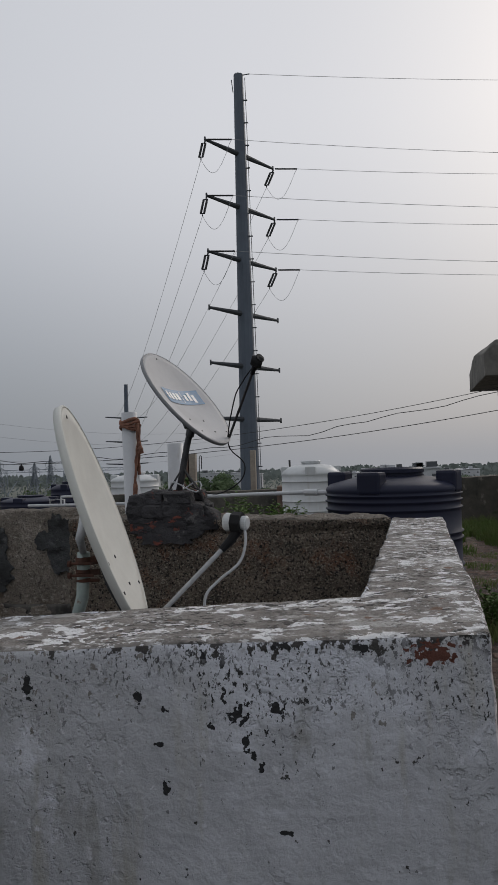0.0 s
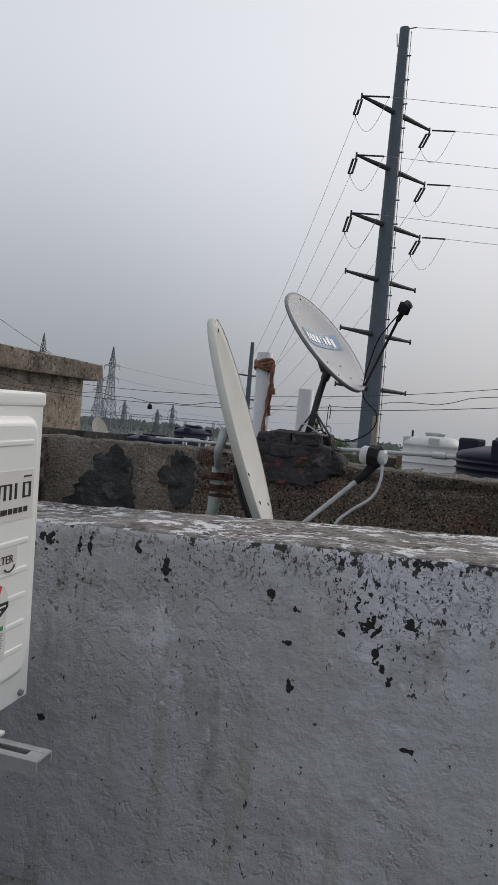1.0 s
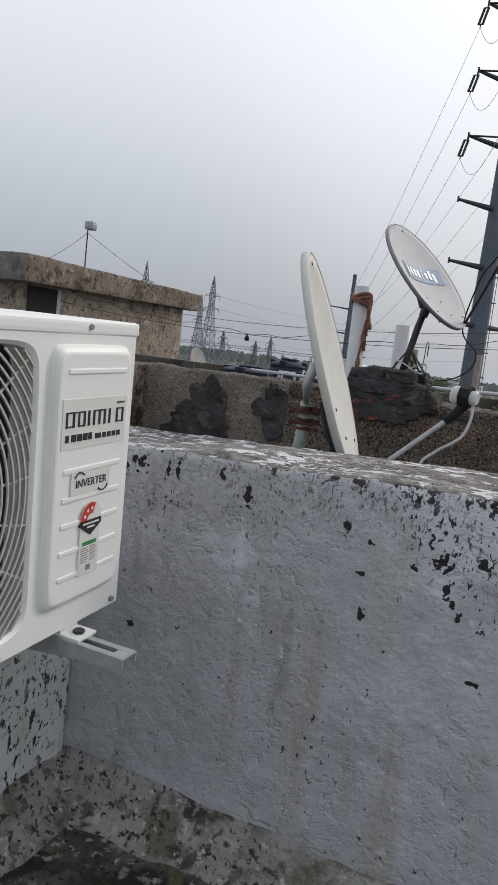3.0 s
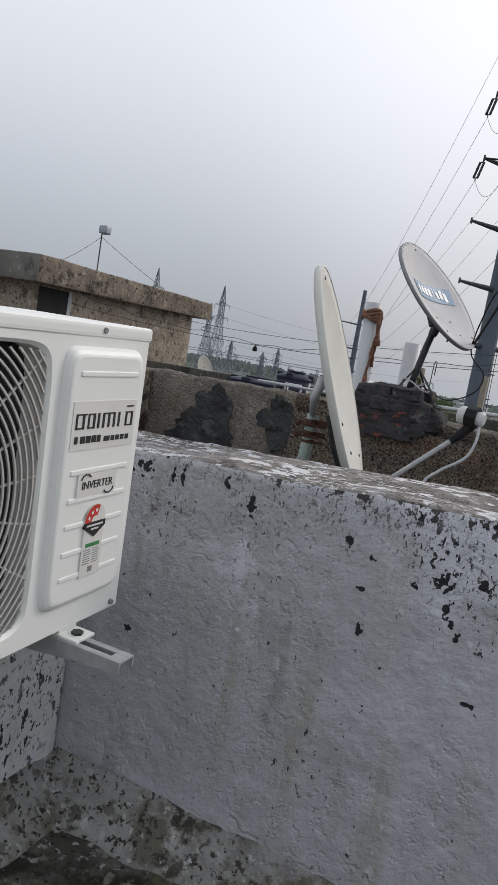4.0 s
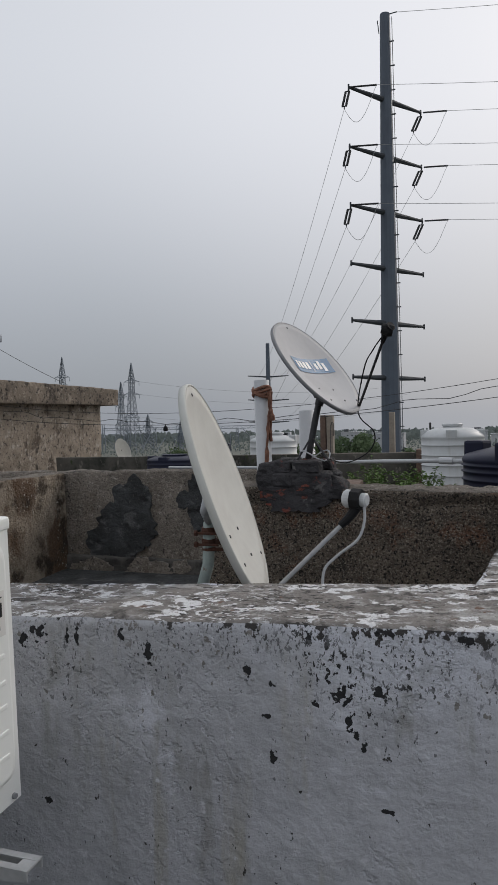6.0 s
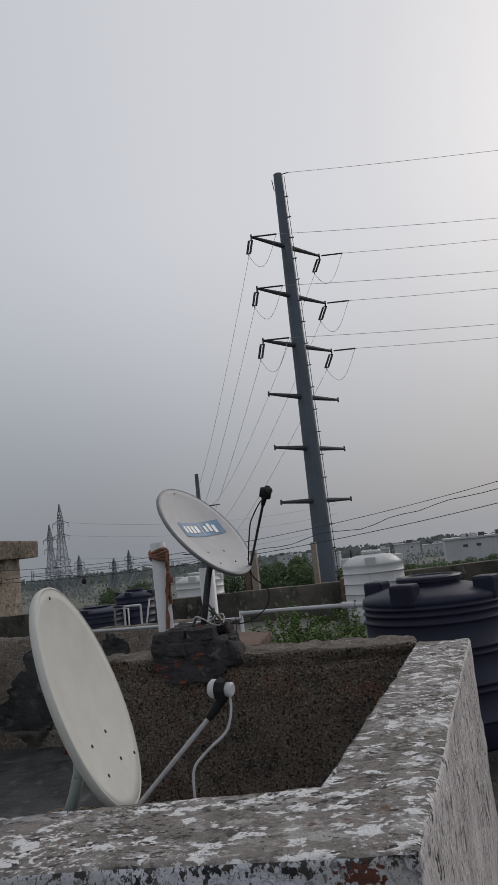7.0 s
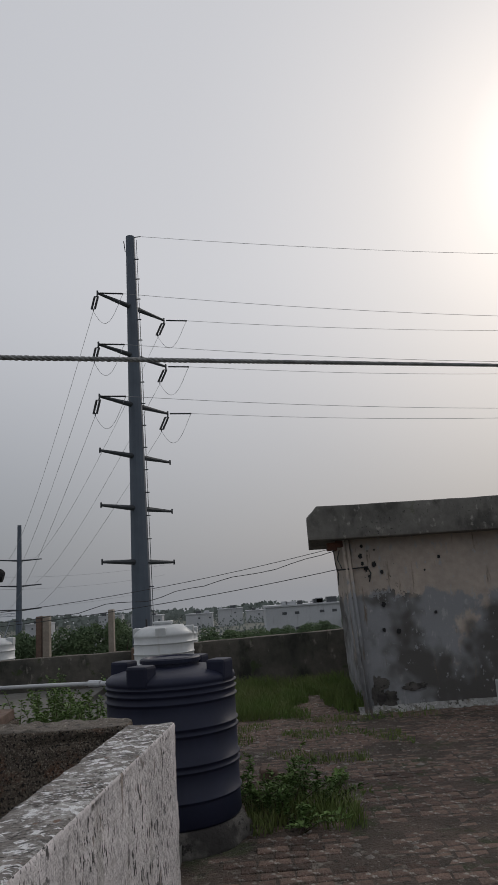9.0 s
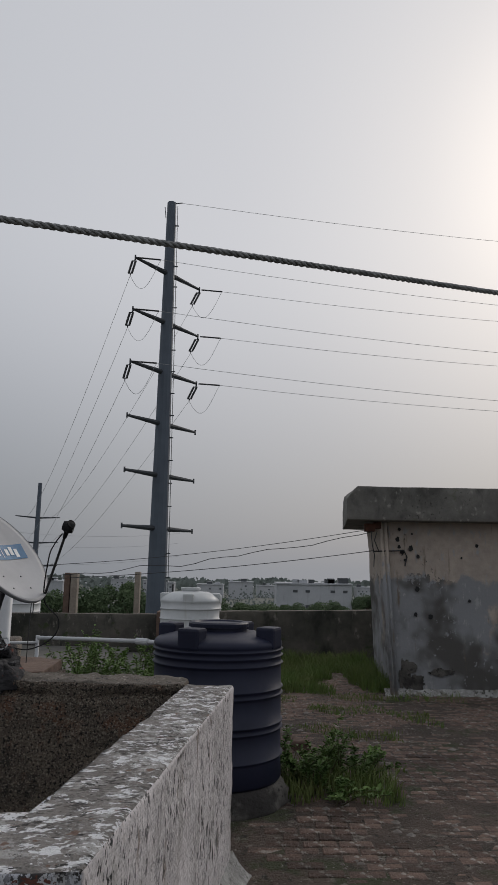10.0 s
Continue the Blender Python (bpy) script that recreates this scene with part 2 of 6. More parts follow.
M_hut_l = surf("stained_brown_concrete", (0.38, 0.315, 0.25), (0.25, 0.205, 0.16), 1.6, 0.95, 0.7, 14, layers=(
    ((0.12, 0.092, 0.07), 2.4, 0.52, 0.66, (1.3, 1.3, 0.8), 0), ((0.44, 0.385, 0.325), 5, 0.55, 0.68, (1.3, 1.3, 0.8), 0), ((0.07, 0.058, 0.048), 6, 0.56, 0.70, (1.2, 1.2, 0.7), 0), ((0.05, 0.043, 0.037), 17, 0.57, 0.65, (1, 1, 0.8), 0), ((0.42, 0.375, 0.32), 14, 0.58, 0.68, (1, 1, 0.8), 0), ((0.045, 0.038, 0.032), 40, 0.60, 0.66, (1, 1, 1), 1.0)), bdist=0.03)
M_roof_l = surf("blackened_brown_concrete", (0.27, 0.22, 0.172), (0.16, 0.132, 0.105), 2, 0.95, 0.7, 14, layers=(
    ((0.06, 0.05, 0.042), 3, 0.50, 0.66, (1, 1, 1), 0), ((0.36, 0.31, 0.255), 7, 0.57, 0.68, (1, 1, 0.7), 0), ((0.035, 0.03, 0.027), 13, 0.55, 0.65, (1, 1, 0.8), 0), ((0.40, 0.35, 0.29), 24, 0.61, 0.68, (1, 1, 1), 0)), bdist=0.03)
M_hut_r = surf("weathered_cream_wash", (0.46, 0.385, 0.325), (0.37, 0.318, 0.275), 1.5, 0.92, 0.6, 14, layers=(
    ((0.245, 0.25, 0.26), 2.2, 0.66, 0.76, (1.2, 1.2, 0.8), -1), ((0.195, 0.197, 0.203), 3.5, 0.88, 1.02, (1, 1, 0.7), -1), ((0.33, 0.33, 0.33), 7, 0.58, 0.68, (1.5, 1.5, 0.6), 0), ((0.35, 0.345, 0.34), 16, 0.62, 0.70, (1.2, 1.2, 0.6), 0),
    ((0.09, 0.085, 0.08), 13, 0.66, 0.69, (1.2, 1, 0.9), 1.2), ((0.16, 0.13, 0.10), 3, 0.62, 0.74, (3, 3, 0.4), 0)), zband=(1.72, 1.42, 0.32), grain=0.3)
M_slab = surf("dark_weathered_concrete", (0.198, 0.188, 0.17), (0.13, 0.125, 0.113), 1.6, 0.95, 0.6, 16, layers=(
    ((0.075, 0.072, 0.065), 2.4, 0.50, 0.68, (1.2, 1.2, 0.8), 0), ((0.29, 0.275, 0.25), 8, 0.58, 0.70, (1.2, 1.2, 0.8), 0), ((0.05, 0.047, 0.042), 20, 0.60, 0.68, (1.2, 1.2, 0.8), 1.0), ((0.09, 0.10, 0.05), 3, 0.64, 0.75, (1, 1, 1), 0)))
M_floor = surf("mossy_cement_floor", (0.17, 0.165, 0.145), (0.085, 0.083, 0.07), 5, 0.95, 1.0, 35, layers=(
    ((0.030, 0.028, 0.020), 5, 0.47, 0.6, (1, 1, 1), 0), ((0.11, 0.105, 0.06), 11, 0.56, 0.66, (1, 1, 1), 0), ((0.40, 0.39, 0.365), 38, 0.58, 0.63, (1, 1, 1), 3), ((0.24, 0.23, 0.205), 16, 0.59, 0.65, (1, 1, 1), 0), ((0.025, 0.024, 0.018), 60, 0.58, 0.63, (1, 1, 1), 0)), bdist=0.03)
M_fillet = surf("limewashed_skirting_cement", (0.42, 0.415, 0.40), (0.27, 0.265, 0.25), 6, 0.95, 1.0, 30, layers=(
    ((0.17, 0.158, 0.125), 6, 0.53, 0.64, (1, 1, 1), 0), ((0.05, 0.047, 0.037), 18, 0.54, 0.60, (1, 1, 1), 2.0), ((0.045, 0.042, 0.034), 60, 0.56, 0.60, (1, 1, 1), 2.0), ((0.50, 0.495, 0.48), 30, 0.60, 0.65, (1, 1, 1), 0)), bdist=0.03)
M_paver = surf("worn_clay_paver", (0.165, 0.108, 0.085), (0.09, 0.063, 0.052), 7, 0.92, 1.0, 40, layers=(
    ((0.055, 0.052, 0.038), 9, 0.52, 0.66, (1, 1, 1), 0), ((0.24, 0.215, 0.19), 14, 0.57, 0.66, (1, 1, 1), 0), ((0.34, 0.31, 0.28), 40, 0.62, 0.68, (1, 1, 1), 0)), vary=0.5, bdist=0.03)
M_mortar = surf("dirty_mortar", (0.115, 0.085, 0.068), (0.062, 0.049, 0.04), 2.2, 0.95, 1.0, 40, layers=(((0.20, 0.178, 0.152), 7, 0.57, 0.66, (1, 1, 1), 0), ((0.05, 0.056, 0.028), 2.2, 0.55, 0.66, (1, 1, 1), 0), ((0.035, 0.029, 0.024), 18, 0.58, 0.66, (1, 1, 1), 0), ((0.28, 0.255, 0.225), 45, 0.62, 0.67, (1, 1, 1), 0)), bdist=0.04)
M_crumb = surf("pale_crumbled_mortar", (0.27, 0.245, 0.22), (0.16, 0.14, 0.122), 12, 0.95, 0.8, 60)
M_nparapet = surf("mossy_dark_parapet", (0.115, 0.105, 0.09), (0.055, 0.053, 0.046), 1.5, 0.95, 0.8, 14, layers=(((0.028, 0.03, 0.024), 2, 0.5, 0.66, (1, 1, 0.6), 0), ((0.19, 0.175, 0.15), 6, 0.60, 0.70, (1.3, 1.3, 0.6), 0), ((0.045, 0.058, 0.026), 4, 0.60, 0.70, (1, 1, 1), 0)))
M_ac = surf("white_powder_coat", (0.80, 0.81, 0.782), (0.78, 0.79, 0.762), 2, 0.42, 0.0, 90, spec=0.5, grain=0.02)
M_ac_grey = surf("grey_grille_plastic", (0.46, 0.45, 0.43), (0.42, 0.41, 0.39), 4, 0.5, 0.0, grain=0.05)
# Near-black that paints the shade inside openings and holes.
M_dark = surf("interior_shade_black", (0.02, 0.02, 0.022), (0.014, 0.014, 0.015), 4, 0.8, 0.0)
M_galv = surf("galvanised_grey_steel", (0.46, 0.47, 0.48), (0.38, 0.39, 0.40), 12, 0.5, 0.1, 60, metal=0.35, layers=(((0.22, 0.10, 0.05), 14, 0.68, 0.76, (1, 1, 1), 0),))
M_steel = surf("dark_steel", (0.06, 0.06, 0.062), (0.04, 0.04, 0.042), 12, 0.5, 0.1, 60, metal=0.4)
M_mast_a = surf("pale_green_painted_pipe", (0.36, 0.42, 0.39), (0.26, 0.31, 0.29), 9, 0.6, 0.1, 60, layers=(((0.16, 0.08, 0.05), 18, 0.64, 0.72, (1, 1, 1), 0),))
M_rust = surf("rusty_steel", (0.13, 0.05, 0.03), (0.06, 0.03, 0.02), 12, 0.85, 0.3, 60)
M_dish = surf("ivory_painted_steel", (0.56, 0.555, 0.515), (0.50, 0.49, 0.455), 5, 0.65, 0.0, 60, layers=(((0.45, 0.42, 0.37), 5, 0.62, 0.78, (1, 1, 0.6), 0),), grain=0.05)
M_dish_b = surf("pale_grey_painted_steel", (0.50, 0.495, 0.50), (0.44, 0.435, 0.44), 5, 0.72, 0.0, 60, layers=(((0.44, 0.38, 0.33), 4, 0.58, 0.78, (1, 1, 0.6), 0),), grain=0.05)
# The dish's ivory again, slightly darker to paint the rim's shaded side.
M_rim_a = surf("ivory_rim_paint_shaded", (0.52, 0.525, 0.49), (0.46, 0.465, 0.435), 6, 0.6, 0.0, 60, grain=0.05)
M_rim = surf("dish_rim_grey", (0.24, 0.245, 0.255), (0.20, 0.2, 0.21), 6, 0.5, 0.04, 60, grain=0.05)
M_blue = surf("blue_print", (0.022, 0.125, 0.26), (0.026, 0.145, 0.30), 6, 0.5, 0.0)
M_white = surf("white_print", (0.82, 0.82, 0.82), (0.78, 0.78, 0.78), 6, 0.5, 0.0)
M_black = surf("black_plastic", (0.012, 0.012, 0.013), (0.018, 0.018, 0.019), 6, 0.6, 0.05, spec=0.15)
M_ink = surf("black_ink", (0.02, 0.02, 0.02), (0.025, 0.025, 0.025), 6, 0.5, 0.0)
M_red = surf("red_print", (0.55, 0.04, 0.025), (0.5, 0.04, 0.025), 6, 0.5, 0.0)
M_green = surf("green_print", (0.05, 0.25, 0.09), (0.05, 0.22, 0.08), 6, 0.5, 0.0)
M_sticker = surf("paper_sticker", (0.70, 0.69, 0.66), (0.66, 0.65, 0.62), 6, 0.5, 0.0, grain=0.03)
M_tank = surf("navy_black_polyethylene", (0.017, 0.020, 0.043), (0.012, 0.014, 0.030), 2, 0.5, 0.08, 20, spec=0.25, layers=(((0.05, 0.05, 0.055), 3, 0.6, 0.8, (1, 1, 0.3), 0),), grain=0.1)
M_wtank = surf("white_polyethylene", (0.56, 0.575, 0.58), (0.48, 0.495, 0.50), 2, 0.45, 0.05, 20, layers=(((0.42, 0.42, 0.40), 3, 0.58, 0.8, (2, 2, 0.3), 0),), grain=0.08)
M_pvc = surf("grey_white_pvc", (0.51, 0.52, 0.535), (0.45, 0.46, 0.475), 3, 0.45, 0.03, 40, layers=(((0.34, 0.33, 0.31), 5, 0.6, 0.78, (2, 2, 0.4), 0),), grain=0.1)
M_cloth = surf("faded_red_cloth", (0.30, 0.15, 0.10), (0.15, 0.075, 0.055), 20, 0.95, 0.6, 90)
M_brickred = surf("red_sandstone", (0.17, 0.115, 0.088), (0.11, 0.075, 0.06), 6, 0.92, 0.6, 40)
M_pole = surf("grey_galvanised_mast", (0.105, 0.128, 0.16), (0.085, 0.102, 0.13), 0.4, 0.6, 0.0, metal=0.1)
M_arm = surf("dark_crossarm_steel", (0.045, 0.05, 0.058), (0.035, 0.04, 0.046), 0.5, 0.6, 0.0)
M_ins = surf("brown_black_insulator", (0.02, 0.02, 0.022), (0.03, 0.03, 0.032), 2, 0.3, 0.0)
M_wire = surf("aluminium_conductor", (0.33, 0.335, 0.345), (0.29, 0.295, 0.30), 1, 0.6, 0.0)
M_cable = surf("black_cable", (0.03, 0.03, 0.032), (0.02, 0.02, 0.022), 3, 0.6, 0.0)
M_rope = surf("twisted_steel_wire", (0.34, 0.34, 0.335), (0.18, 0.18, 0.178), 60, 0.55, 0.3, 300, metal=0.3)
# Blue-grey steel: the aerial haze over the substation is part of this colour.
M_lattice = surf("haze_tinted_lattice_steel", (0.18, 0.205, 0.235), (0.15, 0.175, 0.205), 0.2, 0.7, 0.0)
M_leaf = surf("weed_leaf", (0.135, 0.215, 0.055), (0.075, 0.135, 0.032), 3, 0.7, 0.0, vary=0.2)
M_grass = surf("grass_blade", (0.095, 0.16, 0.032), (0.14, 0.16, 0.052), 2, 0.75, 0.0)
M_stem = surf("weed_stem", (0.07, 0.09, 0.035), (0.09, 0.07, 0.04), 5, 0.8, 0.0)
M_tree = surf("tree_foliage", (0.105, 0.15, 0.068), (0.06, 0.095, 0.044), 0.3, 0.8, 0.0)
M_bark = surf("bark", (0.09, 0.07, 0.05), (0.06, 0.05, 0.04), 3, 0.9, 0.4)
# Foliage greyed and lightened: distance haze is painted into the colour.
M_tree_far = surf("haze_tinted_far_foliage", (0.19, 0.215, 0.20), (0.145, 0.17, 0.155), 0.05, 0.9, 0.0)
M_post = surf("pale_stone_post", (0.33, 0.29, 0.24), (0.25, 0.21, 0.175), 3, 0.9, 0.3, 30)
# Scrub colour raised towards grey so that it carries the haze.
M_ground = surf("haze_paled_scrub_ground", (0.15, 0.155, 0.135), (0.095, 0.105, 0.085), 0.02, 0.95, 0.0)
# White walls with a bluish cast painted in for distance haze.
M_farwall = surf("haze_tinted_white_wall", (0.50, 0.51, 0.53), (0.43, 0.44, 0.46), 0.2, 0.9, 0.0, layers=(((0.30, 0.30, 0.31), 0.4, 0.55, 0.75, (3, 3, 0.4), 0),))
M_farwin = surf("far_window_dark", (0.09, 0.095, 0.105), (0.07, 0.075, 0.08), 0.5, 0.4, 0.0)
M_bag = surf("translucent_plastic_can", (0.34, 0.38, 0.42), (0.28, 0.32, 0.36), 4, 0.4, 0.0)
M_roof = surf("grey_roof_cement", (0.17, 0.165, 0.15), (0.11, 0.105, 0.095), 0.8, 0.95, 0.5, 12)


# ---- mesh helpers ----
def part(name, bm, material, parent=None, label="", smooth=False):
    """Links a bmesh as one mesh object, under a thing or a part if one is given."""
    me = bpy.data.meshes.new(name)
    bmesh.ops.recalc_face_normals(bm, faces=bm.faces)
    bm.to_mesh(me)
    bm.free()
    for mm in material if isinstance(material, (list, tuple)) else (material,):
        me.materials.append(mm)
    if smooth:
        me.polygons.foreach_set("use_smooth", [True] * len(me.polygons))
    ob = new(name, me)
    if parent is not None:
        ob.parent = parent
        ob.matrix_parent_inverse = parent.matrix_world.inverted() if parent.type == "EMPTY" and parent.parent is None else parent.matrix_world.inverted()
    if label:
        ob["label"] = label
    return ob


def thing(name, at, label, category, group="", kind=""):
    """An empty at the base of a thing, which carries its parts."""
    ob = new(name)
    ob.empty_display_size = 0.05
    ob.location = at
    ob.matrix_world = Matrix.Translation(at)
    return tagged(ob, label, category, group, kind)


def box(bm, x0, x1, y0, y1, z0, z1, bevel=0.0, seg=2):
    r = bmesh.ops.create_cube(bm, size=1)
    vs = r["verts"]
    for v in vs:
        v.co = Vector(((x0 + x1) / 2 + v.co.x * (x1 - x0), (y0 + y1) / 2 + v.co.y * (y1 - y0), (z0 + z1) / 2 + v.co.z * (z1 - z0)))
    if bevel:
        es = list({e for v in vs for e in v.link_edges})
        bmesh.ops.bevel(bm, geom=es, offset=bevel, segments=seg, affect="EDGES", profile=0.6)
    return bm


def prism(bm, plan, z0, tops):
    """A block over a plan of corners, with its own top height at each."""
    lo = [bm.verts.new((x, y, z0)) for x, y in plan]
    hi = [bm.verts.new((x, y, t)) for (x, y), t in zip(plan, tops)]
    k = len(plan)
    bm.faces.new(lo[::-1])
    bm.faces.new(hi)
    for i in range(k):
        bm.faces.new((lo[i], lo[(i + 1) % k], hi[(i + 1) % k], hi[i]))
    return bm


def roughen(bm, step=0.03, amp=0.006, freq=6.0, bevel=0.012, top_slot=None, limit=None):
    """Softens the edges, cuts a block into a grid and pushes it about by noise."""
    if bevel:
        bmesh.ops.bevel(bm, geom=list(bm.edges), offset=bevel, segments=2, affect="EDGES", profile=0.5)
    lo = [min(v.co[i] for v in bm.verts) for i in range(3)]
    hi = [max(v.co[i] for v in bm.verts) for i in range(3)]
    for ax in range(3):
        k = int((hi[ax] - lo[ax]) / step)
        nrm = Vector([1.0 if i == ax else 0.0 for i in range(3)])
        for i in range(1, k):
            p = Vector((0, 0, 0))
            p[ax] = lo[ax] + (hi[ax] - lo[ax]) * i / k
            bmesh.ops.bisect_plane(bm, geom=bm.verts[:] + bm.edges[:] + bm.faces[:], plane_co=p, plane_no=nrm)
    bm.normal_update()
    if top_slot is not None:
        for f in bm.faces:
            if f.normal.z > 0.6:
                f.material_index = top_slot
    for v in bm.verts:
        a = noise.noise(v.co * freq) + 0.5 * noise.noise(v.co * freq * 3.1 + Vector((5, 2, 9))) + 0.25 * noise.noise(v.co * freq * 8)
        v.co += v.normal * a * amp
    return bm


def frame_of(d):
    d = Vector(d).normalized()
    a = d.orthogonal().normalized()
    return a, d.cross(a)


def rod(bm, p0, p1, r0, r1=None, seg=10, caps=True):
    p0, p1 = Vector(p0), Vector(p1)
    r1 = r0 if r1 is None else r1
    a, b = frame_of(p1 - p0)
    rings = []
    for p, r in ((p0, r0), (p1, r1)):
        rings.append([bm.verts.new(p + (a * math.cos(t) + b * math.sin(t)) * r) for t in (2 * math.pi * i / seg for i in range(seg))])
    for i in range(seg):
        bm.faces.new((rings[0][i], rings[0][(i + 1) % seg], rings[1][(i + 1) % seg], rings[1][i]))
    if caps:
        bm.faces.new(rings[0][::-1])
        bm.faces.new(rings[1])
    return bm


def tube(bm, pts, r, seg=6):
    pts = [Vector(p) for p in pts]
    rings = []
    a = None
    for i, p in enumerate(pts):
        d = (pts[min(i + 1, len(pts) - 1)] - pts[max(i - 1, 0)]).normalized()
        a = d.orthogonal().normalized() if a is None else (a - d * a.dot(d)).normalized()
        b = d.cross(a)
        rr = r[i] if isinstance(r, (list, tuple)) else r
        rings.append([bm.verts.new(p + (a * math.cos(t) + b * math.sin(t)) * rr) for t in (2 * math.pi * k / seg for k in range(seg))])
    for p, q in zip(rings, rings[1:]):
        for i in range(seg):
            bm.faces.new((p[i], p[(i + 1) % seg], q[(i + 1) % seg], q[i]))
    bm.faces.new(rings[0][::-1])
    bm.faces.new(rings[-1])
    return bm


def lathe(bm, prof, at=(0, 0, 0), seg=48):
    """A closed turned body from a list of (radius, height)."""
    at = Vector(at)
    rings = []
    for r, z in prof:
        rings.append([bm.verts.new(at + Vector((r * math.cos(t), r * math.sin(t), z))) for t in (2 * math.pi * k / seg for k in range(seg))] if r > 1e-5 else [bm.verts.new(at + Vector((0, 0, z)))])
    for p, q in zip(rings, rings[1:]):
        for i in range(seg):
            c = [p[i % len(p)], p[(i + 1) % len(p)], q[(i + 1) % len(q)], q[i % len(q)]]
            c = list(dict.fromkeys(c))
            if len(c) > 2:
                bm.faces.new(c)
    return bm


def sag(p0, p1, drop, n=16):
    p0, p1 = Vector(p0), Vector(p1)
    return [p0.lerp(p1, i / n) - Vector((0, 0, drop * 4 * (i / n) * (1 - i / n))) for i in range(n + 1)]


def fz(y):
    """The terrace falls gently towards the light well."""
    return 0.004 * (y - 1.5)


B = bmesh.new
rnd = random.Random(7)

# ---- ground, buildings under the roofs ----
bm = B()
bmesh.ops.create_grid(bm, x_segments=40, y_segments=40, size=480)
for v in bm.verts:
    v.co.z = -9.0
tagged(part("ground", bm, M_ground), "flat scrub land reaching the horizon, its colour paled for haze", "ground", kind="structure")

bm = B()
prism(bm, [(-0.3, -5), (9, -5), (9, 1.5), (-0.3, 1.5)], -0.35, [0, 0, 0, 0])
for i in range(1, 40):
    bmesh.ops.bisect_plane(bm, geom=bm.verts[:] + bm.edges[:] + bm.faces[:], plane_co=(-0.3 + i * 0.05, 0, 0), plane_no=(1, 0, 0))
for i in range(1, 50):
    bmesh.ops.bisect_plane(bm, geom=bm.verts[:] + bm.edges[:] + bm.faces[:], plane_co=(0, 1.5 - i * 0.05, 0), plane_no=(0, 1, 0))
for v in bm.verts:
    if v.co.z > -0.1:
        v.co.z += 0.008 * noise.noise(v.co * 5) + 0.004 * noise.noise(v.co * 17)
tagged(part("floor", bm, M_floor, smooth=True), "rough mossy cement roof floor with dark stains", "floor", kind="structure")

bm = B()
prism(bm, [(1.15, 1.5), (9, 1.5), (9, 14.2), (1.6, 14.2)], -0.35, [0, 0, 0, 0])
bmesh.ops.bisect_plane(bm, geom=bm.verts[:] + bm.edges[:] + bm.faces[:], plane_co=(0, 8.25, 0), plane_no=(0, 1, 0))
for v in bm.verts:
    if v.co.z > -0.1:
        v.co.z = fz(v.co.y)
tagged(part("terrace_bed", bm, M_mortar), "dirty mortar bed of the paved terrace", "floor", kind="structure")
bm = B()
prism(bm, [(-0.72, 4.15), (1.3, 4.15), (1.6, 14.2), (-0.72, 14.2)], -0.35, [0.1, 0.1, 0.1, 0.1])
prism(bm, [(-8, 7.6), (-0.73, 7.6), (-0.73, 14.2), (-8, 14.2)], -0.35, [0.15, 0.15, 0.2, 0.2])
tagged(part("back_roof_floor", bm, M_roof), "grey cement roof behind the light well", "floor", kind="structure")
bm = B()
prism(bm, [(-30, 7.4), (-8.01, 7.4), (-8.01, 26), (-30, 26)], -0.35, [0.0] * 4)
prism(bm, [(-8, 14.21), (1.6, 14.21), (1.6, 26), (-8, 26)], -0.35, [0.0] * 4)
tagged(part("neighbour_roof_floor", bm, M_roof), "grey cement roof of the neighbouring house", "floor", kind="structure")
bm = B()
box(bm, -30, 9, -5, 26, -9, -0.36)
tagged(part("building_block", bm, M_slab), "plain concrete house under the roof terrace", "building", kind="structure")
bm = B()
box(bm, -8, 1.1, 1.8, 7.5, -0.355, -0.3)
tagged(part("light_well_floor", bm, M_scar), "dark floor of the light well", "floor", kind="structure")

# ---- parapets of the light well ----
bm = B()
prism(bm, [(-3.5, 1.5), (1.10, 1.5), (1.385, 3.93), (1.115, 3.93), (0.875, 1.87), (-3.5, 1.70)], -0.3, [0.80, 0.979, 1.0, 1.0, 0.972, 0.80])
roughen(bm, 0.028, 0.008, 5.0, 0.016, 1)
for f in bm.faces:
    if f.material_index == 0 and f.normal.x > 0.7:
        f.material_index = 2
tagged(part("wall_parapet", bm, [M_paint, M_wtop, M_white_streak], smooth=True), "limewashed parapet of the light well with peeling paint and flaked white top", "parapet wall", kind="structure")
bm = B()
prism(bm, [(-0.68, 3.9), (1.112, 3.9), (1.112, 4.2), (-0.68, 4.2)], -0.3, [1.03, 1.0, 1.0, 1.03])
roughen(bm, 0.022, 0.016, 9.0, 0.02, 1)
for v in bm.verts:
    split = 0.945 + 0.02 * noise.noise(Vector((v.co.x * 4, 0, 3)))
    if v.co.y < 4.0 and abs(v.co.z - split) < 0.013 and noise.noise(Vector((v.co.x * 3.2, 7, 1))) > -0.2:
        v.co.y += 0.03
    if v.co.z > 0.9:
        v.co.z += 0.012 * noise.noise(Vector((v.co.x * 6, v.co.y * 6, 2))) + 0.006 * noise.noise(Vector((v.co.x * 19, v.co.y * 19, 5)))
tagged(part("wall_north", bm, [M_rubble, M_rubble_top], smooth=True), "bare brown rubble parapet with its render fallen off", "parapet wall", kind="structure")
bm = B()
prism(bm, [(-0.55, -5), (-0.27, -5), (-0.27, 1.497), (-0.55, 1.497)], -0.3, [0.93] * 4)
roughen(bm, 0.05, 0.006, 5.0, 0.014, 1)
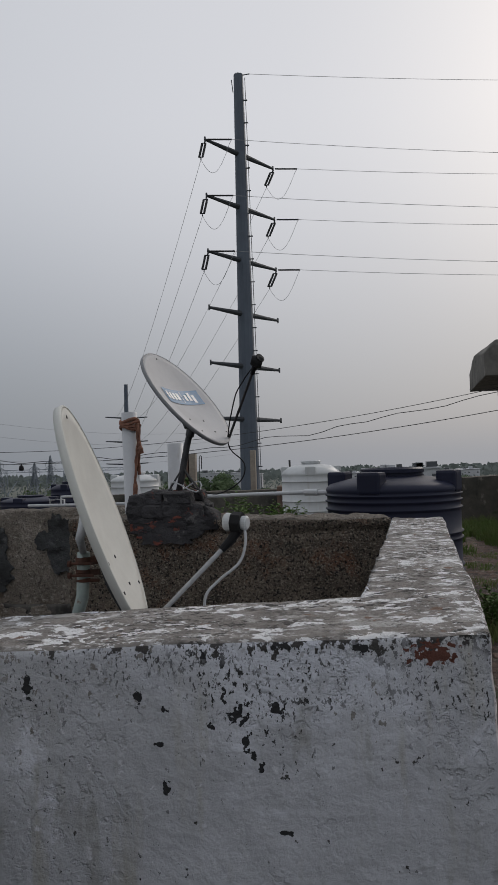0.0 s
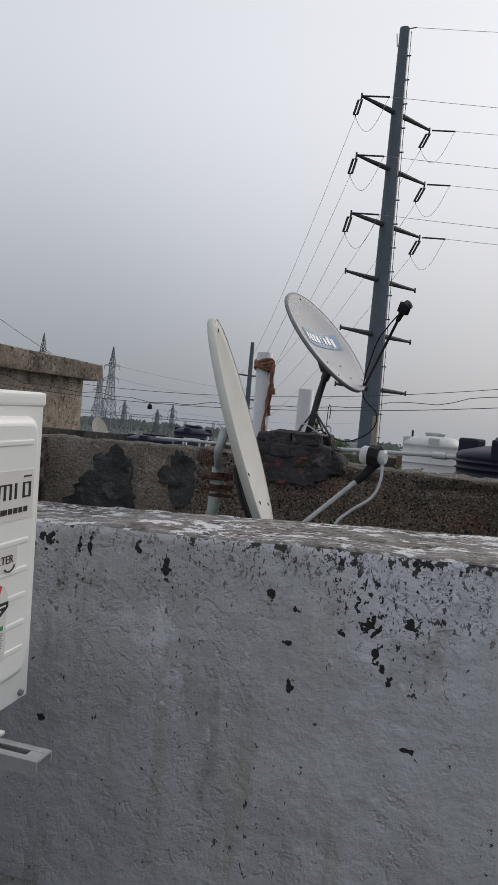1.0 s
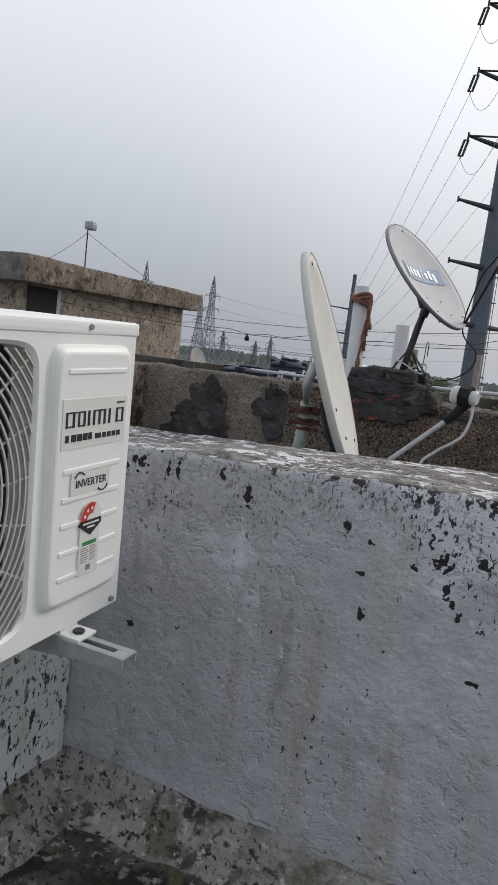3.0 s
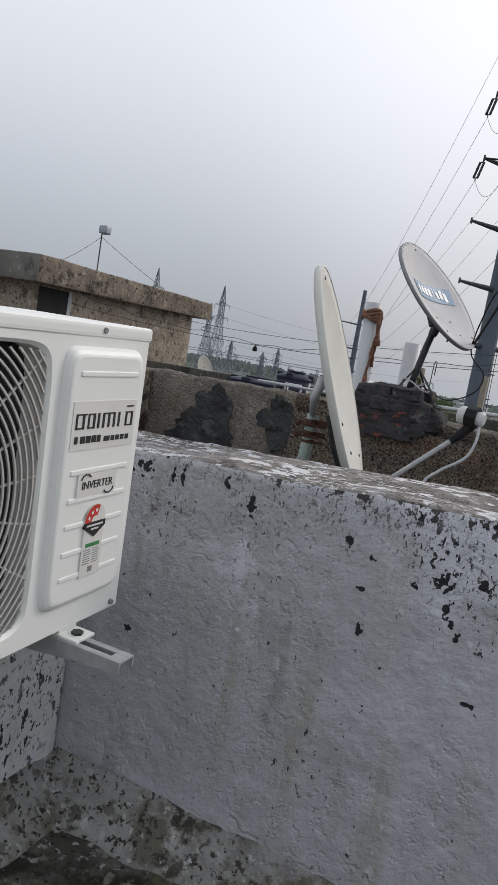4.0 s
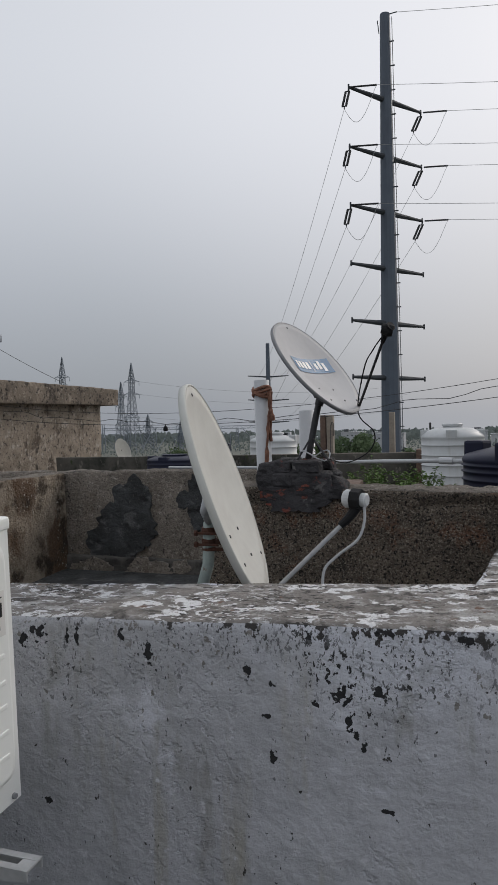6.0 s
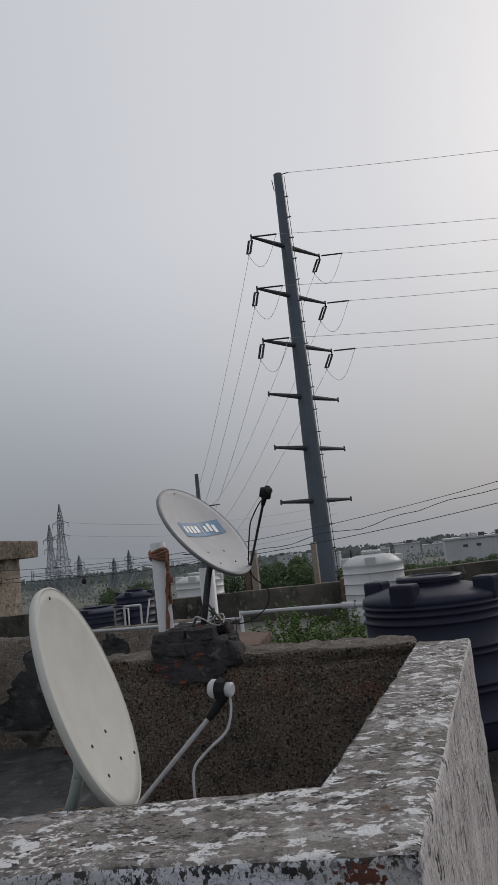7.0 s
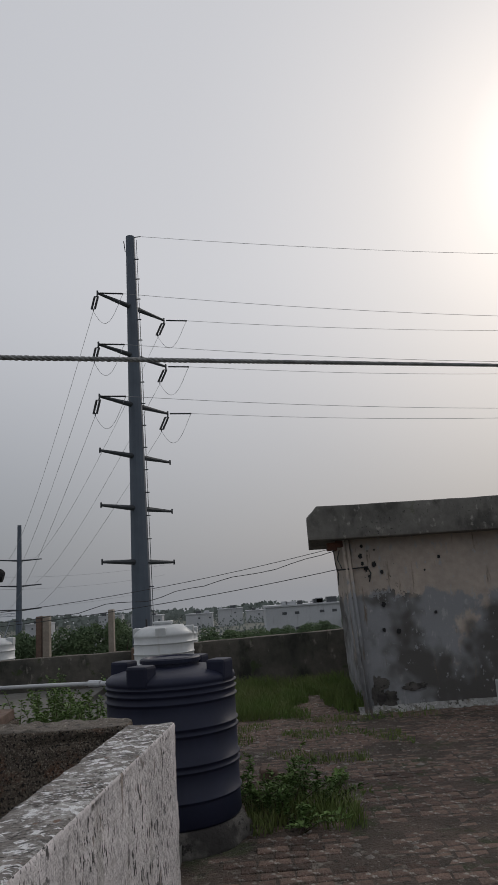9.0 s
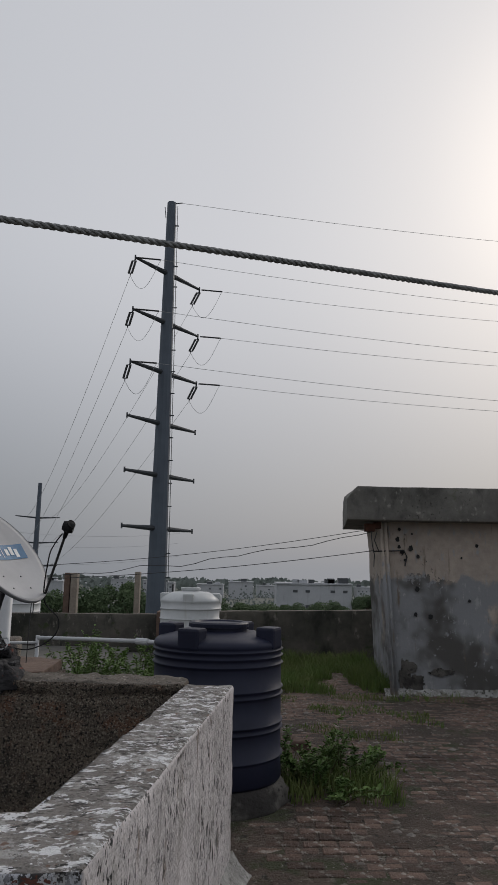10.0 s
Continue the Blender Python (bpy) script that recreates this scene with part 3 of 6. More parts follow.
tagged(part("wall_west", bm, [M_paint_w, M_wtop], smooth=True), "limewashed parapet with dark flaked spots beneath the outdoor unit", "parapet wall", kind="structure")


def fillet(name, p0, p1, inward, size, label):
    """A sloped cement skirting along the foot of a wall."""
    bm = B()
    p0, p1, inward = Vector(p0), Vector(p1), Vector(inward)
    k = int((p1 - p0).length / 0.03)
    rows = []
    for i in range(k + 1):
        p = p0.lerp(p1, i / k)
        row = []
        for j, (a, h) in enumerate(((-0.04, 1.0), (0.0, 1.0), (0.35, 0.55), (0.7, 0.22), (1.0, 0.0), (1.0, -0.3))):
            q = p + inward * size * a + Vector((0, 0, size * h))
            if 0 < j < 5:
                q += (inward + Vector((0, 0, 1))) * 0.012 * noise.noise(q * 9)
            row.append(bm.verts.new(q))
        rows.append(row)
    for a, b in zip(rows, rows[1:]):
        for j in range(5):
            bm.faces.new((a[j], a[j + 1], b[j + 1], b[j]))
    return tagged(part(name, bm, M_fillet, smooth=True), label, "skirting", kind="structure")


fillet("baseboard_south", (-0.27, 1.497, 0), (1.1, 1.497, 0), (0, -1, 0), 0.11, "sloped cement skirting with flaked limewash")
fillet("baseboard_west", (-0.27, -1.5, 0), (-0.27, 1.497, 0), (1, 0, 0), 0.11, "sloped cement skirting with flaked limewash")
fillet("baseboard_east", (1.145, 1.85, 0.0), (1.39, 3.97, 0.005), (0.99, -0.11, 0), 0.12, "sloped cement skirting at the terrace side")

# ---- old plastered wall and the house behind it ----
bm = B()
prism(bm, [(-8.2, 7.4), (-0.95, 7.4), (-0.95, 7.62), (-8.2, 7.62)], -0.95, [0.80, 0.90, 0.90, 0.80])
roughen(bm, 0.07, 0.025, 3.5, 0.03, 1)
plaster_wall = tagged(part("wall_plastered", bm, [M_plaster, M_rubble_top], smooth=True), "old grey plaster wall with bare dark patches where it fell off", "wall", kind="structure")


def blob_plate(name, at, sx, sz, depth, material, parent, label, seed, teeth=0.25):
    """An uneven patch with depth on a wall that faces -y."""
    bm = B()
    r = random.Random(seed)
    k = 72
    front, back = [], []
    for i in range(k):
        t = 2 * math.pi * i / k
        c2 = Vector((math.cos(t), math.sin(t), 0))
        f = 1 + teeth * (0.9 * noise.noise(c2 * 1.6 + Vector((0, 0, seed))) + 0.5 * noise.noise(c2 * 5 + Vector((0, 0, seed * 2.0))) + r.uniform(-0.1, 0.1))
        x, z = at[0] + sx * math.cos(t) * f, at[2] + sz * math.sin(t) * f
        front.append(bm.verts.new((x, at[1] - depth, z)))
        back.append(bm.verts.new((x * 1.0, at[1] + 0.03, z)))
    bm.faces.new(front)
    for i in range(k):
        bm.faces.new((front[i], front[(i + 1) % k], back[(i + 1) % k], back[i]))
    return part(name, bm, material, parent, label)


for k, (px, pz, sx, sz, seed) in enumerate(((-2.98, 0.44, 0.25, 0.36, 3), (-3.10, 0.16, 0.40, 0.30, 5), (-3.36, 0.02, 0.24, 0.20, 11), (-2.12, 0.50, 0.17, 0.30, 8), (-2.30, 0.53, 0.11, 0.10, 9))):
    blob_plate("bare_patch", (px, 7.4, pz), sx, sz, 0.024 + 0.004 * k, M_scar, plaster_wall, "dark bare patch where the plaster fell", seed, 0.34)

bm = B()
prism(bm, [(-8.2, 7.31), (-0.95, 7.31), (-0.95, 7.42), (-8.2, 7.42)], -0.95, [-0.14] * 4)
roughen(bm, 0.07, 0.014, 4.0, 0.02)
part("base_course", bm, M_base, plaster_wall, "grey stained base course with chipped paint", smooth=True)
for k, (px, pz, sx, sz, seed) in enumerate(((-2.75, -0.27, 0.30, 0.13, 21), (-2.35, -0.22, 0.12, 0.07, 22), (-3.5, -0.3, 0.3, 0.12, 23))):
    blob_plate("plaster_remnant", (px, 7.32, pz), sx, sz, 0.02 + 0.004 * k, M_plaster, plaster_wall, "pale patch of plaster left on the base", seed, 0.4)

bm = B()
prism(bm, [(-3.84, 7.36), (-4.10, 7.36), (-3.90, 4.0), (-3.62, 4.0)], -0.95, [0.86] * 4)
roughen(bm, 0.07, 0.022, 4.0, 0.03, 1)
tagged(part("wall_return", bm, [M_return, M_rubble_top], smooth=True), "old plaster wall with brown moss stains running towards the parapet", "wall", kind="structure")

# house at the far side of the neighbouring roof
hut_l = thing("roof_house", (-10.5, 13.8, 0), "stained brown concrete stair house with a thick flat roof", "house")
bm = B()
prism(bm, [(-9.42, 11.4), (-8.42, 16.1), (-12.6, 16.1), (-12.6, 11.4)], 0, [1.97] * 4)
roughen(bm, 0.2, 0.015, 1.5, 0.02)
part("wall", bm, M_hut_l, hut_l, smooth=True)
bm = B()
prism(bm, [(-9.1, 11.0), (-8.1, 16.5), (-13.2, 16.5), (-13.2, 11.0)], 1.95, [2.5, 2.38, 2.38, 2.5])
roughen(bm, 0.15, 0.02, 1.8, 0.025)
for f in bm.faces:
    if f.normal.y < -0.7:
        f.material_index = 1
part("roof", bm, [M_roof_l, M_slab], hut_l, "thick stained roof slab", smooth=True)
# no opening is cut: a dark block paints the doorway's inner shade
bm = B()
prism(bm, [(-9.40, 11.42), (-9.24, 12.15), (-9.5, 12.15), (-9.6, 11.42)], 0.3, [1.9] * 4)
part("door_opening", bm, M_dark, hut_l, "dark block painted as the shade inside an open doorway")
bm = B()
prism(bm, [(-9.24, 12.15), (-9.22, 12.24), (-9.5, 12.24), (-9.5, 12.15)], 0.3, [1.92] * 4)
part("door_frame", bm, M_galv, hut_l)
bm = B()
tube(bm, [(-9.15, 12.0, 1.98), (-8.98, 12.4, 1.93), (-8.9, 12.8, 2.0), (-8.82, 12.6, 2.2), (-8.86, 12.5, 2.45)], 0.012, 5)
part("loose_cable", bm, M_cable, hut_l)

CB = Vector((-8.95, 12.6, 2.44))
can = thing("plastic_can_on_pole", CB, "cloudy plastic can upturned on a thin pole", "can")
bm = B()
rod(bm, CB, CB + Vector((0, 0, 0.85)), 0.014)
part("pole", bm, M_steel, can)
bm = B()
box(bm, CB.x - 0.03, CB.x + 0.17, CB.y - 0.1, CB.y + 0.1, 3.25, 3.43, 0.035)
part("can", bm, M_bag, can, "cloudy blue plastic can", smooth=True)
for q in ((-9.05, 11.6, 2.5), (-8.5, 14.7, 2.44)):
    bm = B()
    tube(bm, sag(CB + Vector((0, 0, 0.75)), q, 0.03, 8), 0.005, 4)
    part("stay_wire", bm, M_cable, can)


# ---- satellite dishes ----
def dish_at(name, c, n, up, rx, ry, depth, mat_front, label, lip=0.02, mat_rim=None):
    """A dish of pressed steel: thing, and a function from dish to world coordinates."""
    c, n, up = Vector(c), Vector(n).normalized(), Vector(up)
    up = (up - n * up.dot(n)).normalized()
    rt = up.cross(n)
    to = lambda u, v, w: c + rt * u + up * v + n * w
    low = to(0, -ry, 0)
    th = thing(name, low, label, "satellite dish", "roof satellite dishes")
    bm = B()
    rings_f, rings_b = [], []
    K, R = 56, 12
    for j in range(1, R + 1):
        f = j / R
        rf, rb = [], []
        for i in range(K):
            t = 2 * math.pi * i / K
            u, v, w = rx * f * math.cos(t), ry * f * math.sin(t), -depth * (1 - f * f)
            rf.append(bm.verts.new(to(u, v, w)))
            rb.append(bm.verts.new(to(u, v, w - 0.005)))
        rings_f.append(rf)
        rings_b.append(rb)
    cf, cb = bm.verts.new(to(0, 0, -depth)), bm.verts.new(to(0, 0, -depth - 0.005))
    for rings, cc in ((rings_f, cf), (rings_b, cb)):
        for i in range(K):
            bm.faces.new((cc, rings[0][i], rings[0][(i + 1) % K]))
            for a, b in zip(rings, rings[1:]):
                bm.faces.new((a[i], a[(i + 1) % K], b[(i + 1) % K], b[i]))
    for i in range(K):
        bm.faces.new((rings_f[-1][i], rings_f[-1][(i + 1) % K], rings_b[-1][(i + 1) % K], rings_b[-1][i]))
    part("reflector", bm, mat_front, th, smooth=True)
    bm = B()
    prof = ((1.0, 0.002), (1.018, 0.0), (1.022, -0.4 * lip), (1.018, -lip), (1.0, -lip), (0.996, -0.5 * lip))
    rr = [[bm.verts.new(to(rx * s * math.cos(2 * math.pi * i / K), ry * s * math.sin(2 * math.pi * i / K), w)) for s, w in prof] for i in range(K)]
    for i in range(K):
        a, b = rr[i], rr[(i + 1) % K]
        for j in range(len(prof)):
            bm.faces.new((a[j], b[j], b[(j + 1) % len(prof)], a[(j + 1) % len(prof)]))
    part("rim", bm, mat_rim or M_rim, th, "rolled painted rim", smooth=True)
    for u, v in ((-0.09, -0.14), (0.09, -0.14), (-0.09, -0.24), (0.09, -0.24)):
        f2 = (u / rx) ** 2 + (v / ry) ** 2
        bm = B()
        p = to(u, v, -depth * (1 - f2))
        rod(bm, p - n * 0.007, p + n * 0.003, 0.006, seg=8)
        part("bolt", bm, M_steel, th)
    # the reflector isn't pierced; dark studs paint the drain holes' shade
    for u, v in ((0.0, 0.92 * ry), (0.6 * rx, -0.72 * ry)):
        bm = B()
        f2 = (u / rx) ** 2 + (v / ry) ** 2
        p = to(u, v, -depth * (1 - f2))
        rod(bm, p - n * 0.006, p + n * 0.002, 0.006, seg=8)
        part("drain_hole", bm, M_dark, th)
    return th, to, n


def lnb(th, at, back, arm_from, side, two, cable_pts):
    """The receiver head, its arm and its cable."""
    at, arm_from, back, side = Vector(at), Vector(arm_from), Vector(back).normalized(), Vector(side).normalized()
    bm = B()
    a = (at - arm_from).normalized()
    drop = Vector((0.012, 0, -0.026)) if two else Vector((0, 0, 0))
    tube(bm, [arm_from + drop, arm_from.lerp(at, 0.5) + drop, at - a * 0.06 + drop], 0.008, 8)
    arm = part("feed_arm", bm, M_galv if two else M_steel, th, "square feed arm")
    bm = B()
    tube(bm, [at - a * 0.09 + drop, at - a * 0.05 + drop, at - a * 0.015 + drop * 0.8, at], [0.012, 0.015, 0.017, 0.019], 10)
    part("arm_clamp", bm, M_black, th, "black clamp")
    bm = B()
    if two:
        rod(bm, at + side * 0.012, at + side * 0.036, 0.022, 0.024, 18)
        rod(bm, at + side * 0.036, at + side * 0.041, 0.024, 0.018, 18)
        rod(bm, at - side * 0.012, at + side * 0.012, 0.018, seg=14)
        rod(bm, at - side * 0.012, at - side * 0.034, 0.029, 0.031, 20)
        rod(bm, at - side * 0.034, at - side * 0.042, 0.031, 0.025, 20)
        head = part("receiver_head", bm, M_wtank, th, "white plastic receiver head", smooth=False)
        bm = B()
        rod(bm, at - side * 0.014, at + side * 0.02, 0.036, seg=8)
        part("collar", bm, M_black, head, "black collar")
    else:
        rod(bm, at - side * 0.03, at + side * 0.01, 0.026, 0.036, 16)
        rod(bm, at + side * 0.01, at + side * 0.032, 0.036, 0.03, 16)
        rod(bm, at - back * 0.035, at + back * 0.03, 0.026, 0.02, 12)
        head = part("receiver_head", bm, M_black, th, "black plastic receiver head")
    bm = B()
    cp = [Vector(p) for p in cable_pts]
    fine = []
    for i in range(len(cp) - 1):
        p0, p1, p2, p3 = cp[max(i - 1, 0)], cp[i], cp[i + 1], cp[min(i + 2, len(cp) - 1)]
        for j in range(6):
            t = j / 6
            fine.append(0.5 * (2 * p1 + (p2 - p0) * t + (2 * p0 - 5 * p1 + 4 * p2 - p3) * t * t + (3 * p1 - p0 - 3 * p2 + p3) * t ** 3))
    tube(bm, fine + [cp[-1]], 0.005 if two else 0.004, 6)
    part("cable", bm, M_pvc if two else M_black, th, "coaxial cable")
    return head


dish_a, to_a, n_a = dish_at("satellite_dish", (0.089, 2.249, 1.165), (0.925, 0.189, 0.331), (0, 0, 1), 0.336, 0.363, 0.045, M_dish, "plain ivory satellite dish tilted beside the parapet", 0.022, M_rim_a)
LA = Vector((0.482, 2.40, 1.12))
lnb(dish_a, LA, (-1, -0.2, 0.1), to_a(0, -0.36, -0.03), (1.0, -0.25, -0.05), True,
    [LA + Vector((0.028, -0.01, -0.015)), LA + Vector((0.03, -0.02, -0.07)), LA + Vector((0.008, -0.03, -0.13)), LA + Vector((-0.06, -0.05, -0.185)), LA + Vector((-0.10, -0.07, -0.24)), LA + Vector((-0.095, -0.08, -0.38))])
bm = B()
tube(bm, [to_a(0.0, 0.02, -0.062), to_a(-0.02, -0.04, -0.10), (-0.045, 2.40, 1.03)], [0.018, 0.014, 0.012], 10)
part("back_bracket", bm, M_galv, dish_a, "pressed steel back bracket", smooth=True)
for u in (-0.06, 0.06):
    bm = B()
    tube(bm, [to_a(u, -0.10, -0.058), to_a(u, -0.2, -0.062), to_a(u * 0.6, -0.345, -0.045)], 0.008, 6)
    part("back_rail", bm, M_steel, dish_a, "dark steel rail behind the reflector")
bm = B()
tube(bm, [(-0.12, 2.40, 0.70), (-0.075, 2.40, 0.80), (-0.05, 2.40, 0.88), (-0.043, 2.40, 1.03)], 0.021, 14)
part("mast", bm, M_mast_a, dish_a, "bent pale green mast", smooth=True)
for z, rr_, h_ in ((0.93, 0.024, 0.012), (0.955, 0.027, 0.018), (0.99, 0.026, 0.024)):
    bm = B()
    lathe(bm, [(0, z), (rr_, z), (rr_ + 0.002, z + h_ * 0.5), (rr_, z + h_), (0, z + h_)], (-0.045, 2.40, 0), 14)
    box(bm, -0.02, 0.012, 2.392, 2.408, z, z + h_, 0.003)
    roughen(bm, 0.02, 0.005, 40, 0)
    part("clamp", bm, M_rust, dish_a, "rusty clamp")
for dz in (0.0, 0.04):
    bm = B()
    rod(bm, (-0.085, 2.372, 0.955 + dz), (0.0, 2.372, 0.955 + dz), 0.005, seg=6)
    rod(bm, (-0.088, 2.372, 0.955 + dz), (-0.078, 2.372, 0.955 + dz), 0.011, seg=6)
    part("clamp_bolt", bm, M_rust, dish_a)
bm = B()
box(bm, -0.21, -0.03, 2.31, 2.49, -0.3, 0.74, 0.02)
roughen(bm, 0.06, 0.012, 6, 0)
tagged(part("mast_footing", bm, M_rubble), "rough brown concrete footing of the dish mast", "footing")

dish_b, to_b, n_b = dish_at("satellite_dish", (-0.021, 4.133, 1.710), (0.758, -0.204, 0.617), (0, 0, 1), 0.347, 0.347, 0.055, M_dish_b, "grey satellite dish with a blue printed panel on a dark mast")
LB = Vector((0.42, 3.84, 1.863))
A0 = to_b(0.185, -0.305, -0.025)
lnb(dish_b, LB, (-0.6, 0.5, -0.4), A0, (0.75, 0.1, -0.2), False,
    [LB + Vector((-0.03, 0, -0.04)), LB + Vector((-0.08, 0.03, -0.10)), LB.lerp(A0, 0.45) + Vector((-0.05, 0, 0)), A0 + Vector((0.0, 0, -0.02)), A0 + Vector((0.09, 0.03, -0.14)), A0 + Vector((0.06, 0.03, -0.25)), A0 + Vector((-0.08, 0, -0.32)), (0.0, 4.05, 1.19)])


def on_b(u0, u1, v0, v1, lift, name, material, parent, label=""):
    """A printed patch that follows the bowl."""
    bm = B()
    k = 6
    g = [[None] * (k + 1) for _ in range(k + 1)]
    for i in range(k + 1):
        for j in range(k + 1):
            u, v = u0 + (u1 - u0) * i / k, v0 + (v1 - v0) * j / k
            g[i][j] = bm.verts.new(to_b(u, v, -0.055 * (1 - (u / 0.347) ** 2 - (v / 0.347) ** 2) + lift))
    for i in range(k):
        for j in range(k):
            bm.faces.new((g[i][j], g[i + 1][j], g[i + 1][j + 1], g[i][j + 1]))
    return part(name, bm, material, parent, label)


panel = on_b(-0.165, 0.262, -0.006, 0.103, 0.003, "printed_panel", M_blue, dish_b, "blue printed panel with white marks")
for u0, u1, v0, v1 in ((-0.138, -0.106, 0.024, 0.076), (-0.094, -0.062, 0.024, 0.076), (-0.050, -0.018, 0.024, 0.076), (-0.006, 0.026, 0.024, 0.076), (0.052, 0.057, 0.004, 0.092),
                       (0.086, 0.116, 0.024, 0.070), (0.128, 0.158, 0.024, 0.086), (0.170, 0.200, 0.008, 0.070)):
    on_b(u0, u1, v0, v1, 0.0055, "white_mark", M_white, panel)
bm = B()
tube(bm, [(-0.085, 4.08, 1.13), (-0.062, 4.09, 1.25), (-0.03, 4.10, 1.42), (-0.012, 4.11, 1.50)], 0.019, 12)
part("mast", bm, M_steel, dish_b, "dark steel mast", smooth=True)
for q in ((-0.12, 4.0, 1.17), (0.07, 3.98, 1.16), (0.0, 4.2, 1.16)):
    bm = B()
    rod(bm, (-0.055, 4.09, 1.30), q, 0.006, seg=6)
    part("stay", bm, M_steel, dish_b)
bm = B()
tube(bm, [(-0.015, 4.11, 1.48), (0.0, 4.115, 1.53), to_b(-0.02, -0.14, -0.10), to_b(-0.02, -0.06, -0.085)], [0.024, 0.03, 0.026, 0.022], 10)
tube(bm, [to_b(-0.01, -0.16, -0.09), to_b(0.09, -0.26, -0.065), to_b(0.185, -0.305, -0.025)], 0.011, 8)
part("back_bracket", bm, M_steel, dish_b)
bm = B()
tube(bm, [(-0.03 + 0.09 * math.cos(t), 4.05 + 0.05 * math.sin(t), 1.19 + 0.03 * math.sin(2 * t)) for t in [i * 0.5 for i in range(22)]], 0.004, 5)
part("cable_coil", bm, M_pvc, dish_b, "coil of white cable")

plinth = thing("brick_plinth", (-0.1, 4.05, 1.0), "tarred black brick plinth with red brick showing", "plinth")
for c in range(3):
    zc = 0.955 + c * 0.072
    for r_ in range(3):
        x = -0.305 + 0.05 * ((c + r_) % 2) + 0.015 * c
        while x < 0.02 - 0.045 * c:
            w = rnd.uniform(0.10, 0.19)
            bm = B()
            y0 = 3.878 + 0.12 * r_ + rnd.uniform(-0.012, 0.012)
            box(bm, x, x + w - 0.008, y0, y0 + 0.122, zc, zc + 0.068, 0.008, 1)
            roughen(bm, 0.03, 0.02, 13, 0)
            part("brick", bm, M_rustbrick if rnd.random() < 0.07 else M_tar, plinth)
            x += w
bm = B()
prism(bm, [(-0.325, 3.88), (0.09, 3.88), (0.06, 4.22), (-0.315, 4.22)], 0.94, [1.155, 1.09, 1.09, 1.15])
roughen(bm, 0.04, 0.022, 9, 0.01)
part("mortar", bm, M_tar, plinth, "tarry mortar between the bricks", smooth=True)
blob_plate("tar_smear", (-0.12, 3.9, 0.945), 0.17, 0.075, 0.03, M_tar, plinth, "tar run down the wall", 4, 0.5)
bm = B()
prism(bm, [(0.07, 3.88), (0.17, 3.9), (0.15, 4.2), (0.06, 4.2)], 0.95, [1.10, 1.03, 1.03, 1.10])
roughen(bm, 0.03, 0.03, 10, 0.012)
tagged(part("mortar_lump", bm, M_tar, smooth=True), "dark mortar lump beside the plinth", "rubble")


def pvc(at, h, r, label, lean=(0, 0)):
    th = thing("pvc_pipe", at, label, "pipe", "upright drain pipes")
    bm = B()
    p = Vector(at)
    q = p + Vector((lean[0], lean[1], h))
    a, b = frame_of(q - p)
    k = 24
    rows = [[bm.verts.new(pp + (a * math.cos(t) + b * math.sin(t)) * rr) for t in (2 * math.pi * i / k for i in range(k))] for pp, rr in ((p, r), (q, r), (q, r - 0.005), (p, r - 0.005))]
    for x, y in zip(rows, rows[1:]):
        for i in range(k):
            bm.faces.new((x[i], x[(i + 1) % k], y[(i + 1) % k], y[i]))
    part("pipe", bm, M_pvc, th, smooth=True)
    return th


PA = Vector((-0.515, 4.7, 0.13))
pvc(PA, 1.55, 0.053, "tall pale grey drain pipe tied with red cloth", (-0.03, 0))
pvc((-0.30, 5.0, 0.13), 1.34, 0.056, "shorter pale grey drain pipe standing open")
cloth = thing("cloth_tie", (-0.54, 4.7, 1.5), "faded red cloth strips knotted round the pipe", "cloth")
for i in range(4):
    bm = B()
    z0 = 1.575 + 0.016 * i
    tube(bm, [(-0.543 + 0.06 * math.cos(t), 4.7 + 0.06 * math.sin(t), z0 + 0.012 * math.sin(t * 2 + i)) for t in [2 * math.pi * k / 20 for k in range(21)]], 0.012, 6)
    part("strip", bm, M_cloth, cloth)
for i, (dx, drop, wide) in enumerate(((0.02, 0.20, 0.017), (-0.03, 0.50, 0.013), (-0.012, 0.34, 0.012))):
    bm = B()
    ps = [Vector((-0.482 + 0.006 * i, 4.66 + 0.01 * i, 1.60))]
    for k in range(12):
        ps.append(ps[-1] + Vector((dx / 12 + 0.007 * noise.noise(Vector((k * 0.7, i * 5.0, 1))), rnd.uniform(-0.004, 0.004), -drop / 12)))
    tube(bm, ps, [wide * (0.75 + 0.6 * noise.noise(Vector((k * 0.9, i * 3.0, 8))) + 0.5 * (k > 9)) for k in range(13)], 7)
    for v in bm.verts:
        v.co += Vector((noise.noise(v.co * 60), noise.noise(v.co * 60 + Vector((5, 0, 0))), 0)) * 0.006
    part("loose_end", bm, M_cloth, cloth)


